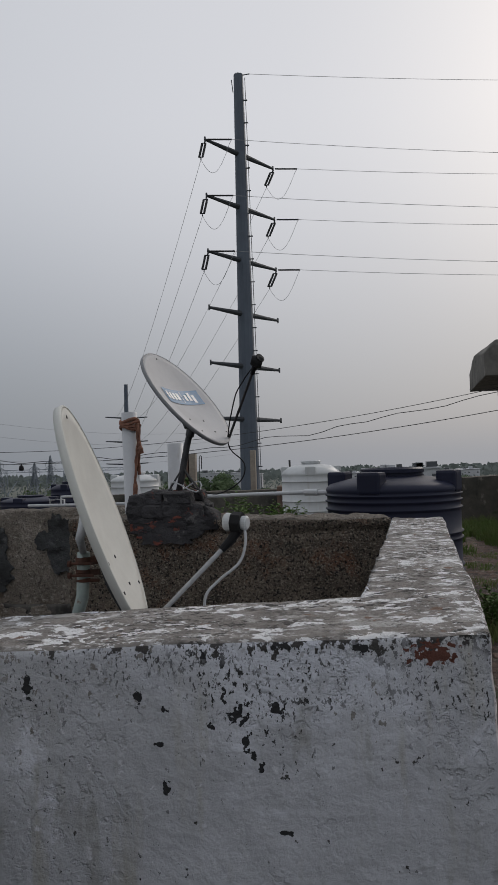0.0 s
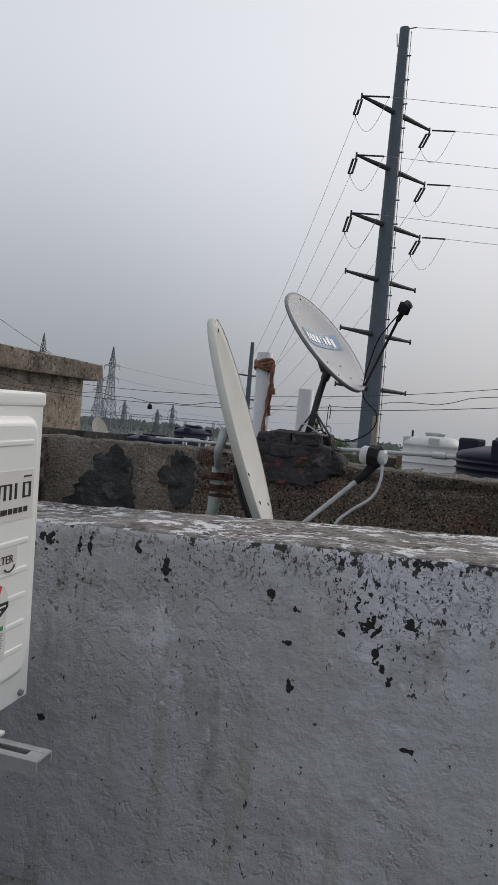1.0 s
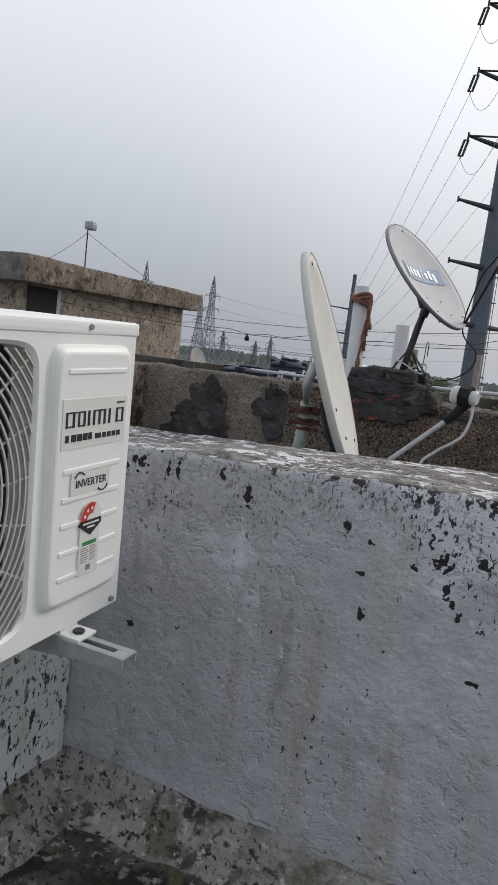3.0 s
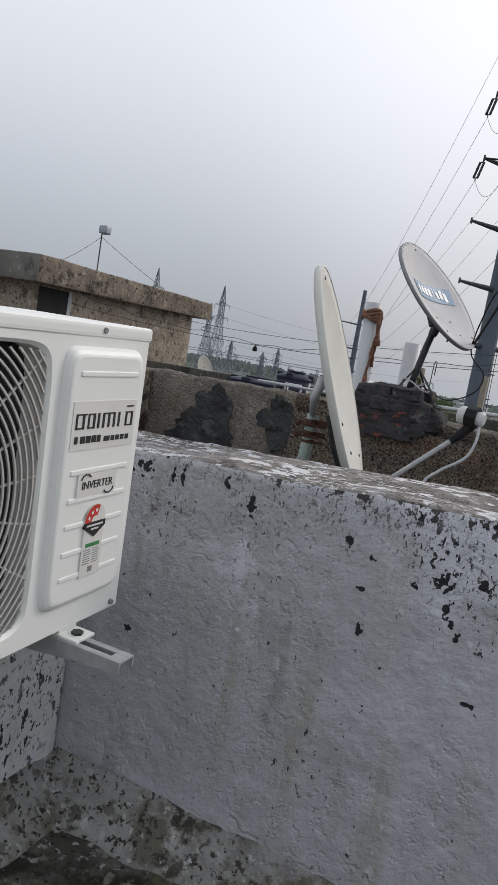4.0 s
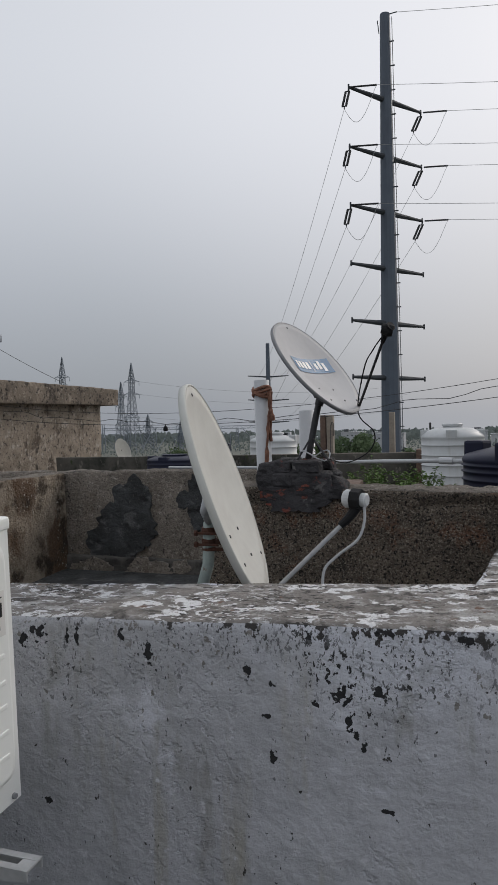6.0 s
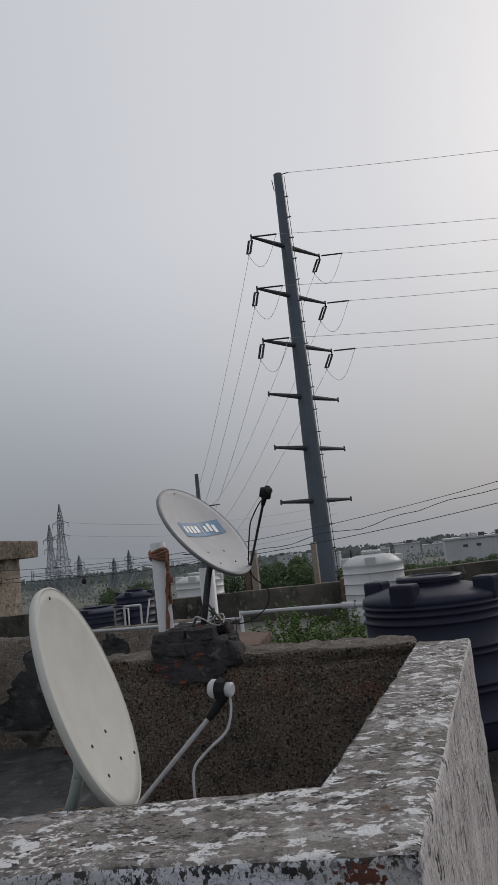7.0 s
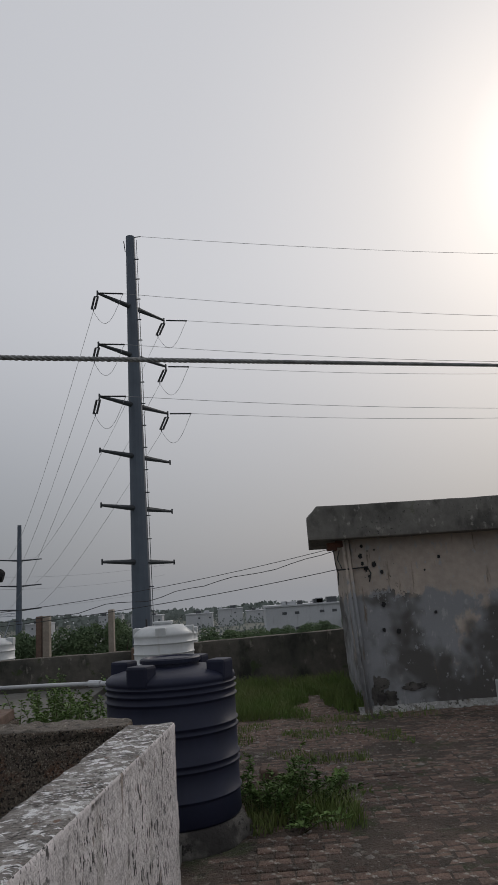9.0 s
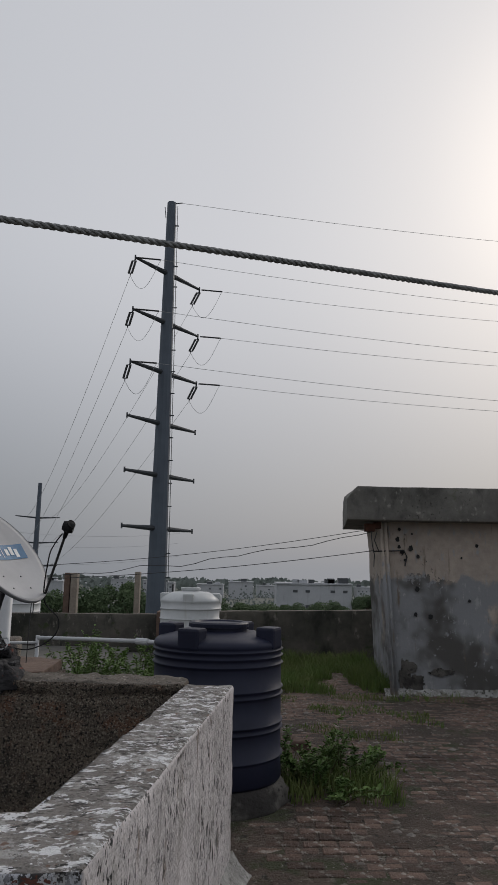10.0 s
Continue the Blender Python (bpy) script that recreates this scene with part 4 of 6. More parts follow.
# ---- water tanks ----
def tank(at, r, h, material, label, lugs=4, ribs=7, group="roof water tanks", turn=0.0, lidr=0.42, dome=0.14):
    th = thing("water_tank", at, label, "water tank", group)
    x, y, z = at
    prof = [(0, 0), (r * 0.96, 0), (r * 0.985, 0.02)]
    body = h * 0.84
    ring = (0.16, 0.33, 0.37, 0.545, 0.585, 0.74, 0.79, 0.83) if ribs > 5 else (0.15, 0.3, 0.45, 0.6, 0.75)
    for zf in ring:
        zr = zf * h
        bulge = r * 0.976
        prof += [(bulge, zr - 0.022 * h), (r * 0.976, zr - 0.010 * h), (r * 1.004, zr - 0.003 * h), (r * 1.004, zr + 0.003 * h), (r * 0.976, zr + 0.006 * h)]
    prof += [(r * 0.985, body + 0.01 * h), (r * 0.995, body + 0.02 * h), (r * 0.98, body + 0.04 * h), (r * 0.93, body + (0.035 + 0.22 * dome) * h), (r * 0.78, body + dome * 0.72 * h), (r * 0.6, body + dome * 0.91 * h), (r * lidr, body + dome * h), (0, body + dome * h)]
    bm = B()
    lathe(bm, prof, at, 64)
    part("body", bm, material, th, smooth=True)
    bm = B()
    zt = body + dome * h - 0.01
    lathe(bm, [(0, zt), (r * lidr, zt), (r * lidr, zt + 0.03 * h), (r * (lidr + 0.03), zt + 0.032 * h), (r * (lidr + 0.03), zt + 0.055 * h), (r * lidr, zt + 0.065 * h), (r * lidr * 0.85, zt + 0.065 * h), (r * lidr * 0.8, zt + 0.055 * h), (0, zt + 0.06 * h)], at, 40)
    part("lid", bm, material, th, "ribbed screw lid", smooth=False)
    for i in range(lugs):
        t = turn + 2 * math.pi * i / lugs
        bm = B()
        box(bm, r * 0.70, r * 0.995, -0.085 * r / 0.5, 0.085 * r / 0.5, body + 0.0, body + 0.14 * h, 0.02)
        bmesh.ops.transform(bm, matrix=Matrix.Translation(at) @ Matrix.Rotation(t, 4, "Z"), verts=bm.verts)
        part("lug", bm, material, th)
    return th


tank((1.243, 5.30, 0.16), 0.488, 1.09, M_tank, "navy-black ribbed plastic water tank on a low cement base", turn=-2.0, lidr=0.44, dome=0.105)
tank((0.45, 14.7, 0.0), 0.5, 1.15, M_wtank, "white plastic water tank beyond the back parapet", ribs=5)
tank((0.45, 12.7, 0.1), 0.54, 1.15, M_wtank, "white ribbed plastic water tank near the back parapet", ribs=5, lidr=0.3, dome=0.17)
tank((-4.65, 12.3, 0.17), 0.53, 0.66, M_tank, "black ribbed plastic water tank on the roof behind the wall", ribs=4)
tank((-4.12, 12.93, 0.18), 0.38, 0.86, M_tank, "black ribbed plastic water tank on the roof behind the wall", ribs=4)
tank((-3.6, 15.5, 0.0), 0.55, 1.15, M_wtank, "white plastic water tank behind the pipes", ribs=5)
th = thing("tank_base", (1.243, 5.30, 0.0), "low round stained cement base under the water tank", "plinth")
bm = B()
lathe(bm, [(0, 0.0), (0.545, 0.0), (0.54, 0.03), (0.53, 0.06), (0.525, 0.09), (0.512, 0.12), (0.50, 0.145), (0.475, 0.159), (0.2, 0.159), (0, 0.159)], (1.243, 5.30, 0), 72)
for v in bm.verts:
    if v.co.z < 0.15:
        d = Vector((v.co.x - 1.243, v.co.y - 5.30, 0))
        if d.length > 0.1:
            v.co += d.normalized() * (0.03 * noise.noise(v.co * 6) + 0.012 * noise.noise(v.co * 20))
part("cement_ring", bm, M_base, th, smooth=True)
bm = B()
box(bm, 1.90, 2.06, 6.58, 6.74, 0.0, 0.11, 0.02)
roughen(bm, 0.03, 0.03, 8, 0)
tagged(part("brick_lump", bm, M_brickred, smooth=True), "broken reddish brick lump among the weeds", "rubble")

wp = thing("water_pipe", (-0.3, 6.0, 0.15), "thin white water pipe with elbow and valve running to the tank", "pipe")
bm = B()
tube(bm, [(-0.33, 6.0, 1.04), (0.15, 5.74, 1.06), (0.62, 5.44, 1.08)], 0.016, 10)
part("pipe", bm, M_pvc, wp, smooth=True)
bm = B()
rod(bm, (-0.33, 6.0, 0.15), (-0.33, 6.0, 1.06), 0.016, seg=10)
part("riser", bm, M_pvc, wp, smooth=True)
bm = B()
rod(bm, (0.60, 5.455, 1.08), (0.70, 5.39, 1.08), 0.026, seg=12)
rod(bm, (0.70, 5.39, 1.08), (0.79, 5.34, 1.08), 0.018, seg=12)
part("valve", bm, M_pvc, wp, "white valve")
wp = thing("water_pipe", (-0.35, 5.6, 0.2), "thin white water pipe over the back roof", "pipe")
bm = B()
tube(bm, [(-1.9, 6.1, 0.99), (-0.9, 5.9, 1.0), (-0.33, 5.98, 1.0)], 0.013, 8)
part("pipe", bm, M_pvc, wp, smooth=True)
fr = thing("white_pipe_frame", (-3.6, 11.5, 0.2), "small white pipe frame on the back roof", "frame")
for p, q in (((-3.75, 11.5, 0.2), (-3.75, 11.5, 0.84)), ((-3.45, 11.5, 0.2), (-3.45, 11.5, 0.84)), ((-3.75, 11.5, 0.84), (-3.45, 11.5, 0.84))):
    bm = B()
    rod(bm, p, q, 0.02, seg=8)
    part("rail", bm, M_pvc, fr)

th = thing("stone_slab", (-0.2, 5.3, 0.1), "reddish stone slab lying on a brick stub", "slab")
bm = B()
prism(bm, [(-0.62, 4.62), (0.06, 4.82), (0.03, 5.45), (-0.45, 5.62)], 0.86, [0.93, 0.93, 0.94, 0.94])
roughen(bm, 0.07, 0.01, 6, 0.01)
part("slab", bm, M_brickred, th)
bm = B()
prism(bm, [(-0.58, 4.66), (0.09, 4.86), (0.07, 5.42), (-0.42, 5.58)], 0.1, [0.865] * 4)
roughen(bm, 0.09, 0.015, 6, 0.0)
part("stub", bm, M_rubble, th)
# small white pipework beside the black tanks
bm = B()
tube(bm, [(-4.15, 12.0, 0.0), (-4.15, 12.0, 0.78), (-3.89, 12.0, 0.77), (-3.89, 12.0, 0.0)], 0.016, 8)
tagged(part("pipe_bend", bm, M_pvc, smooth=True), "white plastic pipe bend beside the black tanks", "pipe")
bm = B()
rod(bm, (-3.66, 12.0, 0.0), (-3.475, 12.0, 0.9), 0.016, seg=8)
tagged(part("leaning_pipe", bm, M_pvc, smooth=True), "thin white pipe leaning beside the black tanks", "pipe")
bm = B()
tube(bm, [(-0.185, 5.2, 0.13), (-0.17, 5.2, 1.19), (-0.166, 5.2, 1.36), (-0.158, 5.2, 1.384), (-0.148, 5.2, 1.375), (-0.15, 5.2, 1.28)], 0.0035, 6)
tagged(part("hooked_rod", bm, M_steel, smooth=True), "thin hooked steel rod standing behind the plinth", "rod")

# ---- back parapet and posts ----
bm = B()
prism(bm, [(-8, 13.4), (-0.22, 13.4), (-0.22, 13.6), (-8, 13.6)], 0.1, [0.74, 0.80, 0.80, 0.74])
roughen(bm, 0.15, 0.015, 2, 0.015, 1)
tagged(part("wall_back_west", bm, [M_nparapet, M_rubble_top], smooth=True), "dark mossy parapet with pale worn coping", "parapet wall", kind="structure")
bm = B()
prism(bm, [(-0.22, 13.25), (0.12, 13.25), (0.12, 13.65), (-0.22, 13.65)], 0.1, [0.86] * 4)
roughen(bm, 0.1, 0.015, 3, 0.015)
tagged(part("wall_pillar", bm, M_brickred, smooth=True), "reddish brown parapet pier", "pier", kind="structure")
bm = B()
prism(bm, [(0.12, 13.4), (9, 12.1), (9, 12.3), (0.12, 13.6)], -0.1, [0.86, 1.12, 1.12, 0.86])
roughen(bm, 0.15, 0.015, 2, 0.015, 1)
tagged(part("wall_back_east", bm, [M_nparapet, M_rubble_top], smooth=True), "dark mossy parapet with pale worn coping", "parapet wall", kind="structure")
for x, y, h, w, mm in ((-2.10, 14, 1.54, 0.055, M_brickred), (-1.96, 14, 1.54, 0.065, M_post), (-0.80, 14.6, 1.58, 0.055, M_post)):
    bm = B()
    box(bm, x - w, x + w, y - 0.09, y + 0.09, 0.0, h, 0.012)
    tagged(part("fence_post", bm, mm), "upright stone post behind the parapet", "post", "parapet posts")
    bm = B()
    box(bm, x - 0.14, x + 0.14, y - 0.14, y + 0.14, -0.36, 0.0)
    tagged(part("post_footing", bm, M_slab), "concrete footing under a stone post", "footing", "post footings")
bm = B()
rod(bm, (0.02, 13.9, 0.0), (0.0, 13.9, 1.35), 0.02, seg=8)
tagged(part("steel_rod", bm, M_steel), "thin dark steel rod standing by the parapet", "rod")

# ---- hut on the terrace ----
hut_r = thing("terrace_hut", (6, 10.8, 0.0), "weathered cream terrace hut with dark overhanging roof slab", "hut")
bm = B()
prism(bm, [(3.40, 9.6), (9.0, 9.6), (9.0, 11.2), (3.40, 11.2)], -0.05, [2.37] * 4)
roughen(bm, 0.1, 0.018, 2, 0.01)
for v in bm.verts:
    if v.co.x < 3.6:
        v.co.x += 0.09 * (1 - v.co.z / 2.37)
part("wall", bm, M_hut_r, hut_r, smooth=True)
bm = B()
prism(bm, [(2.80, 9.3), (9.3, 9.3), (9.3, 11.5), (3.04, 11.5)], 2.34, [2.80] * 4)
for v in bm.verts:
    if v.co.x < 3.1 and v.co.z > 2.7:
        v.co.z -= 0.17
bmesh.ops.bisect_plane(bm, geom=bm.verts[:] + bm.edges[:] + bm.faces[:], plane_co=(2.95, 0, 0), plane_no=(1, 0, 0.0))
for v in bm.verts:
    if 2.9 < v.co.x < 3.2 and 2.5 < v.co.z < 2.75 and abs(v.co.x - 2.95) < 0.01:
        v.co.z = 2.80
    if v.co.x > 9:
        v.co.z = max(v.co.z, 2.34)
roughen(bm, 0.1, 0.008, 2.5, 0.012)
part("roof", bm, M_slab, hut_r, "dark weathered concrete roof slab", smooth=True)
for x in (3.30, 3.36):
    bm = B()
    rod(bm, (x + 0.12, 9.54, -0.02), (x, 9.54, 2.33), 0.024, seg=10)
    part("drain_pipe", bm, M_hut_r, hut_r, smooth=True)
bm = B()
box(bm, 3.08, 3.22, 9.5, 9.62, 2.20, 2.31, 0.01)
box(bm, 3.2, 3.3, 9.5, 9.6, 2.24, 2.33, 0.01)
part("junction_box", bm, M_rust, hut_r, "rusty junction box")
for dx, pts in ((0, [(3.16, 9.49, 2.2), (3.17, 9.49, 2.03), (3.2, 9.5, 1.88), (3.19, 9.5, 1.72)]), (1, [(3.24, 9.49, 2.2), (3.20, 9.48, 2.08), (3.26, 9.49, 1.93)])):
    bm = B()
    tube(bm, pts, 0.007, 5)
    part("loose_cable", bm, M_cable, hut_r)
bm = B()
tube(bm, [(3.18, 9.5, 1.93), (3.45, 9.55, 1.94), (3.62, 9.56, 1.95), (3.66, 9.565, 1.86), (3.63, 9.57, 1.74)], 0.010, 5)
part("wall_cable", bm, M_cable, hut_r)
# chips in the wash: raised dark spots paint the shade of their hollows
for k, (hx, hz) in enumerate(((3.54, 2.10), (3.56, 2.0), (3.74, 2.18), (3.82, 1.87), (3.60, 1.93), (3.64, 1.82), (3.72, 1.98), (4.64, 2.03), (4.42, 1.86), (3.77, 1.09), (3.80, 1.43), (4.51, 1.28), (3.97, 1.06), (3.57, 2.24))):
    sz_ = (0.03, 0.02, 0.012, 0.022, 0.028, 0.016)[k % 6]
    blob_plate("hole", (hx, 9.595, hz), sz_, sz_ * 1.2, 0.012, M_dark, hut_r, "dark spot painted as the shade in a chip of the wash", 60 + k, 0.4)
for k, (hx, hz, ax, az) in enumerate(((3.60, 0.28, 0.07, 0.20), (3.75, 0.20, 0.12, 0.10), (4.1, 0.34, 0.16, 0.05), (3.68, 0.40, 0.10, 0.07))):
    blob_plate("damp_scar", (hx, 9.595, hz), ax, az, 0.010 + 0.002 * k, M_base, hut_r, "dark scar where the wash fell off", 80 + k, 0.5)
fillet("baseboard_hut", (3.32, 9.595, 0.0), (9, 9.595, 0.0), (0, -1, 0), 0.12, "rough cement skirting at the hut wall")
bm = B()
box(bm, 5.02, 5.22, 8.9, 9.1, 0.0, 0.42, 0.02)
tagged(part("white_block", bm, M_wtank), "small white block standing by the hut", "block")

# ---- outdoor unit ----
X0, Y0, Y1, Z0, Z1 = 0.026, 0.40, 1.206, 0.667, 1.19
unit = thing("air_conditioner_outdoor_unit", (-0.12, 0.8, Z0), "white air conditioner outdoor unit with round fan grille on wall brackets", "air conditioner")
bm = B()
box(bm, -0.262, -0.03, Y0, Y1, Z0, Z1, 0.006)
part("casing", bm, M_ac, unit, smooth=False)
VC, VH, VW = (0.69, 0.937), 0.238, 0.256


def rrect(k, cy, cz, hy, hz, rad):
    out = []
    for i in range(k):
        t = 2 * math.pi * i / k
        c, s = math.cos(t), math.sin(t)
        e = 2 / 12.0
        out.append((cy + hy * math.copysign(abs(c) ** e, c), cz + hz * math.copysign(abs(s) ** e, s)))
    return out


bm = B()
k = 96
inner = rrect(k, VC[0], VC[1], VW, VH, 0.04)
inner2 = rrect(k, VC[0], VC[1], VW - 0.006, VH - 0.006, 0.04)
outer = []
for y, z in inner:
    dy, dz = y - VC[0], z - VC[1]
    s = min(((Y1 if dy > 0 else Y0) - VC[0]) / dy if abs(dy) > 1e-6 else 1e9, ((Z1 if dz > 0 else Z0) - VC[1]) / dz if abs(dz) > 1e-6 else 1e9)
    outer.append((VC[0] + dy * s, VC[1] + dz * s))
for cy, cz in ((Y0, Z0), (Y0, Z1), (Y1, Z0), (Y1, Z1)):
    j = min(range(k), key=lambda i: (outer[i][0] - cy) ** 2 + (outer[i][1] - cz) ** 2)
    outer[j] = (cy, cz)
loops = [[bm.verts.new((x, y, z)) for y, z in lp] for x, lp in ((-0.028, outer), (X0 - 0.004, outer), (X0, [(y + (VC[0] - y) * 0.006, z + (VC[1] - z) * 0.012) for y, z in outer]), (X0, inner), (X0 - 0.006, inner2), (-0.028, inner2))]
for a, b in zip(loops, loops[1:]):
    for i in range(k):
        bm.faces.new((a[i], a[(i + 1) % k], b[(i + 1) % k], b[i]))
part("front_panel", bm, M_ac, unit)
# black sheet painted as the shade behind the fan grille
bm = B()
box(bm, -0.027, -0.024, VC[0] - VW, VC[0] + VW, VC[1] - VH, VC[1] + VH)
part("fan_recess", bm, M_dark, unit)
bm = B()
for i in range(3):
    t = i * 2.094
    for s in range(5):
        a0, a1 = t + s * 0.22, t + (s + 1) * 0.22
        vs = [bm.verts.new((-0.02 + 0.004 * ss, VC[0] + r * math.cos(a), VC[1] + r * math.sin(a))) for r, a, ss in ((0.05, a0, s), (0.2, a0, s), (0.2, a1, s + 1), (0.05, a1, s + 1))]
        bm.faces.new(vs)
rod(bm, (-0.022, VC[0], VC[1]), (0.0, VC[0], VC[1]), 0.05, 0.045, 24)
part("fan", bm, M_black, unit, "dark fan behind the grille")
bm = B()
for i in range(25):
    r = 0.04 + 0.0125 * i
    ps = []
    for a in range(121):
        t = 2 * math.pi * a / 120
        y, z = r * math.cos(t), r * math.sin(t)
        if abs(y) < VW - 0.008 and abs(z) < VH - 0.008:
            ps.append((X0 - 0.003, VC[0] + y, VC[1] + z))
        else:
            if len(ps) > 1:
                tube(bm, ps, 0.0024, 4)
            ps = []
    if len(ps) > 1:
        tube(bm, ps, 0.0024, 4)
for i in range(20):
    t = 2 * math.pi * i / 20 + 0.1
    e = min((VW - 0.006) / abs(math.cos(t)), (VH - 0.006) / abs(math.sin(t)))
    rod(bm, (X0 - 0.006, VC[0] + 0.04 * math.cos(t), VC[1] + 0.04 * math.sin(t)), (X0 - 0.006, VC[0] + e * math.cos(t), VC[1] + e * math.sin(t)), 0.0024, seg=4)
part("grille", bm, M_ac_grey, unit, "round wire grille")
bm = B()
box(bm, -0.266, X0 + 0.003, Y0 - 0.004, Y1 + 0.004, Z1 - 0.004, Z1 + 0.022, 0.008, 3)
part("top_cover", bm, M_ac, unit, "white top cover")
bm = B()
lo_ = [rrect(64, 1.076, 0.945, hy, hz, 0) for hy, hz in ((0.110, 0.227), (0.108, 0.225), (0.104, 0.221), (0.098, 0.215), (0.094, 0.211))]
lv = [[bm.verts.new((x, y, z)) for y, z in lp] for x, lp in zip((X0 - 0.002, X0 + 0.003, X0 + 0.009, X0 + 0.013, X0 + 0.014), lo_)]
for a, b in zip(lv, lv[1:]):
    for i in range(64):
        bm.faces.new((a[i], a[(i + 1) % 64], b[(i + 1) % 64], b[i]))
bm.faces.new(lv[-1])
panel2 = part("raised_panel", bm, M_ac, unit, "raised front panel")
XR = X0 + 0.014
for z, y0, y1 in ((1.128, 0.998, 1.158), (0.962, 0.998, 1.158), (0.913, 0.998, 1.158), (0.868, 0.998, 1.158), (0.820, 0.998, 1.158), (0.775, 0.998, 1.158)):
    bm = B()
    box(bm, XR - 0.004, XR + 0.0022, y0, y1, z - 0.0045, z + 0.0045, 0.002, 2)
    part("rib", bm, M_ac, panel2)


def decal(name, y0, y1, z0, z1, lift, material, parent, label=""):
    bm = B()
    box(bm, XR, XR + lift, y0, y1, z0, z1)
    return part(name, bm, material, parent, label)


tag = decal("nameplate", 0.988, 1.164, 1.000, 1.083, 0.0012, M_sticker, panel2, "silver nameplate with black marks")
for y0, y1 in ((0.996, 1.000), (1.013, 1.018), (1.027, 1.031), (1.041, 1.046), (1.053, 1.058), (1.067, 1.072), (1.082, 1.087), (1.097, 1.102), (1.111, 1.116), (1.133, 1.138), (1.150, 1.155)):
    decal("mark", y0, y1, 1.036, 1.062, 0.0024, M_ink, tag)
for y0, y1, z in ((1.000, 1.013, 1.0595), (1.000, 1.013, 1.0365), (1.018, 1.024, 1.0595), (1.031, 1.041, 1.0595), (1.031, 1.041, 1.0365), (1.072, 1.082, 1.0595), (1.087, 1.097, 1.0595), (1.138, 1.150, 1.0595), (1.138, 1.150, 1.0365), (1.134, 1.156, 1.0705)):
    decal("mark", y0, y1, z, z + 0.0024, 0.0023, M_ink, tag)
for y0, y1 in ((0.997, 1.005), (1.012, 1.024), (1.027, 1.039), (1.042, 1.054), (1.057, 1.066), (1.076, 1.092), (1.096, 1.106), (1.110, 1.120), (1.124, 1.134), (1.138, 1.148)):
    decal("mark", y0, y1, 1.012, 1.024 if y0 < 1.07 else 1.021, 0.0022, M_ink, tag)
inv = decal("inverter_label", 1.018, 1.125, 0.918, 0.957, 0.0026, M_sticker, panel2, "white label with black lettering")
fc = bpy.data.curves.new("lettering", "FONT")
fc.body, fc.size, fc.extrude, fc.align_x, fc.align_y = "INVERTER", 0.0195, 0.0004, "CENTER", "CENTER"
fo = bpy.data.objects.new("lettering", fc)
scene.collection.objects.link(fo)
bpy.context.view_layer.update()
fm = bpy.data.meshes.new_from_object(fo.evaluated_get(bpy.context.evaluated_depsgraph_get()))
bpy.data.objects.remove(fo)
fm.transform(Matrix(((0, 0, 1, XR + 0.0032), (1, 0, 0, 1.072), (0, 1, 0, 0.937), (0, 0, 0, 1))))
fm.materials.append(M_ink)
lt = new("lettering", fm)
lt.parent = inv
for c0, a0, a1, cy, cz in ((0, 0.6, 2.9, 1.04, 0.945), (1, 3.7, 6.1, 1.105, 0.929)):
    bm = B()
    tube(bm, [(XR + 0.0032, cy + 0.014 * math.cos(a0 + (a1 - a0) * i / 10), cz + 0.012 * math.sin(a0 + (a1 - a0) * i / 10)) for i in range(11)], 0.0014, 5)
    part("arc_mark", bm, M_ink, inv)
star = decal("energy_label", 1.050, 1.105, 0.768, 0.868, 0.003, M_sticker, panel2, "pale energy rating label with red arc and black band")


def fan_face(name, a0, a1, r0, r1, x, material):
    """A flat ring sector on the label."""
    bm = B()
    ts = [a0 + (a1 - a0) * i / 12 for i in range(13)]
    vi = [bm.verts.new((x, 1.0775 + r0 * math.cos(t), 0.866 + r0 * 1.15 * math.sin(t))) for t in ts]
    vo = [bm.verts.new((x, 1.0775 + r1 * math.cos(t), 0.866 + r1 * 1.15 * math.sin(t))) for t in ts]
    for i in range(12):
        bm.faces.new((vi[i], vi[i + 1], vo[i + 1], vo[i]))
    return part(name, bm, material, star)


fan_face("arc_card", 0.0, math.pi, 0.0005, 0.030, XR + 0.0032, M_sticker)
fan_face("rating_arc", 1.15, math.pi, 0.011, 0.0285, XR + 0.0036, M_red)
for t in (1.5, 2.1, 2.7):
    fan_face("white_mark", t - 0.13, t + 0.13, 0.017, 0.022, XR + 0.004, M_white)
bm = B()
band = ((1.048, 0.868), (1.107, 0.868), (1.107, 0.858), (1.0775, 0.840), (1.048, 0.858))
fr_v = [bm.verts.new((XR + 0.0042, y, z)) for y, z in band]
bm.faces.new(fr_v)
bk_v = [bm.verts.new((XR + 0.0002, y, z)) for y, z in band]
bm.faces.new(bk_v[::-1])
for i in range(5):
    bm.faces.new((fr_v[i], fr_v[(i + 1) % 5], bk_v[(i + 1) % 5], bk_v[i]))
part("black_band", bm, M_ink, star)
decal("text_bar", 1.055, 1.100, 0.8605, 0.8635, 0.0047, M_sticker, star)
decal("text_bar", 1.067, 1.088, 0.8535, 0.8565, 0.0047, M_sticker, star)
decal("green_band", 1.058, 1.097, 0.822, 0.829, 0.0036, M_green, star)
for i in range(7):
    zz = 0.817 - i * 0.0042
    decal("text_bar", 1.055, 1.073 + 0.002 * (i % 3), zz - 0.0008, zz + 0.0008, 0.0034, M_rim, star)
    decal("text_bar", 1.080, 1.096 + 0.002 * (i % 2), zz - 0.0008, zz + 0.0008, 0.0034, M_rim, star)
decal("text_bar", 1.072, 1.084, 0.775, 0.785, 0.0034, M_rim, star)
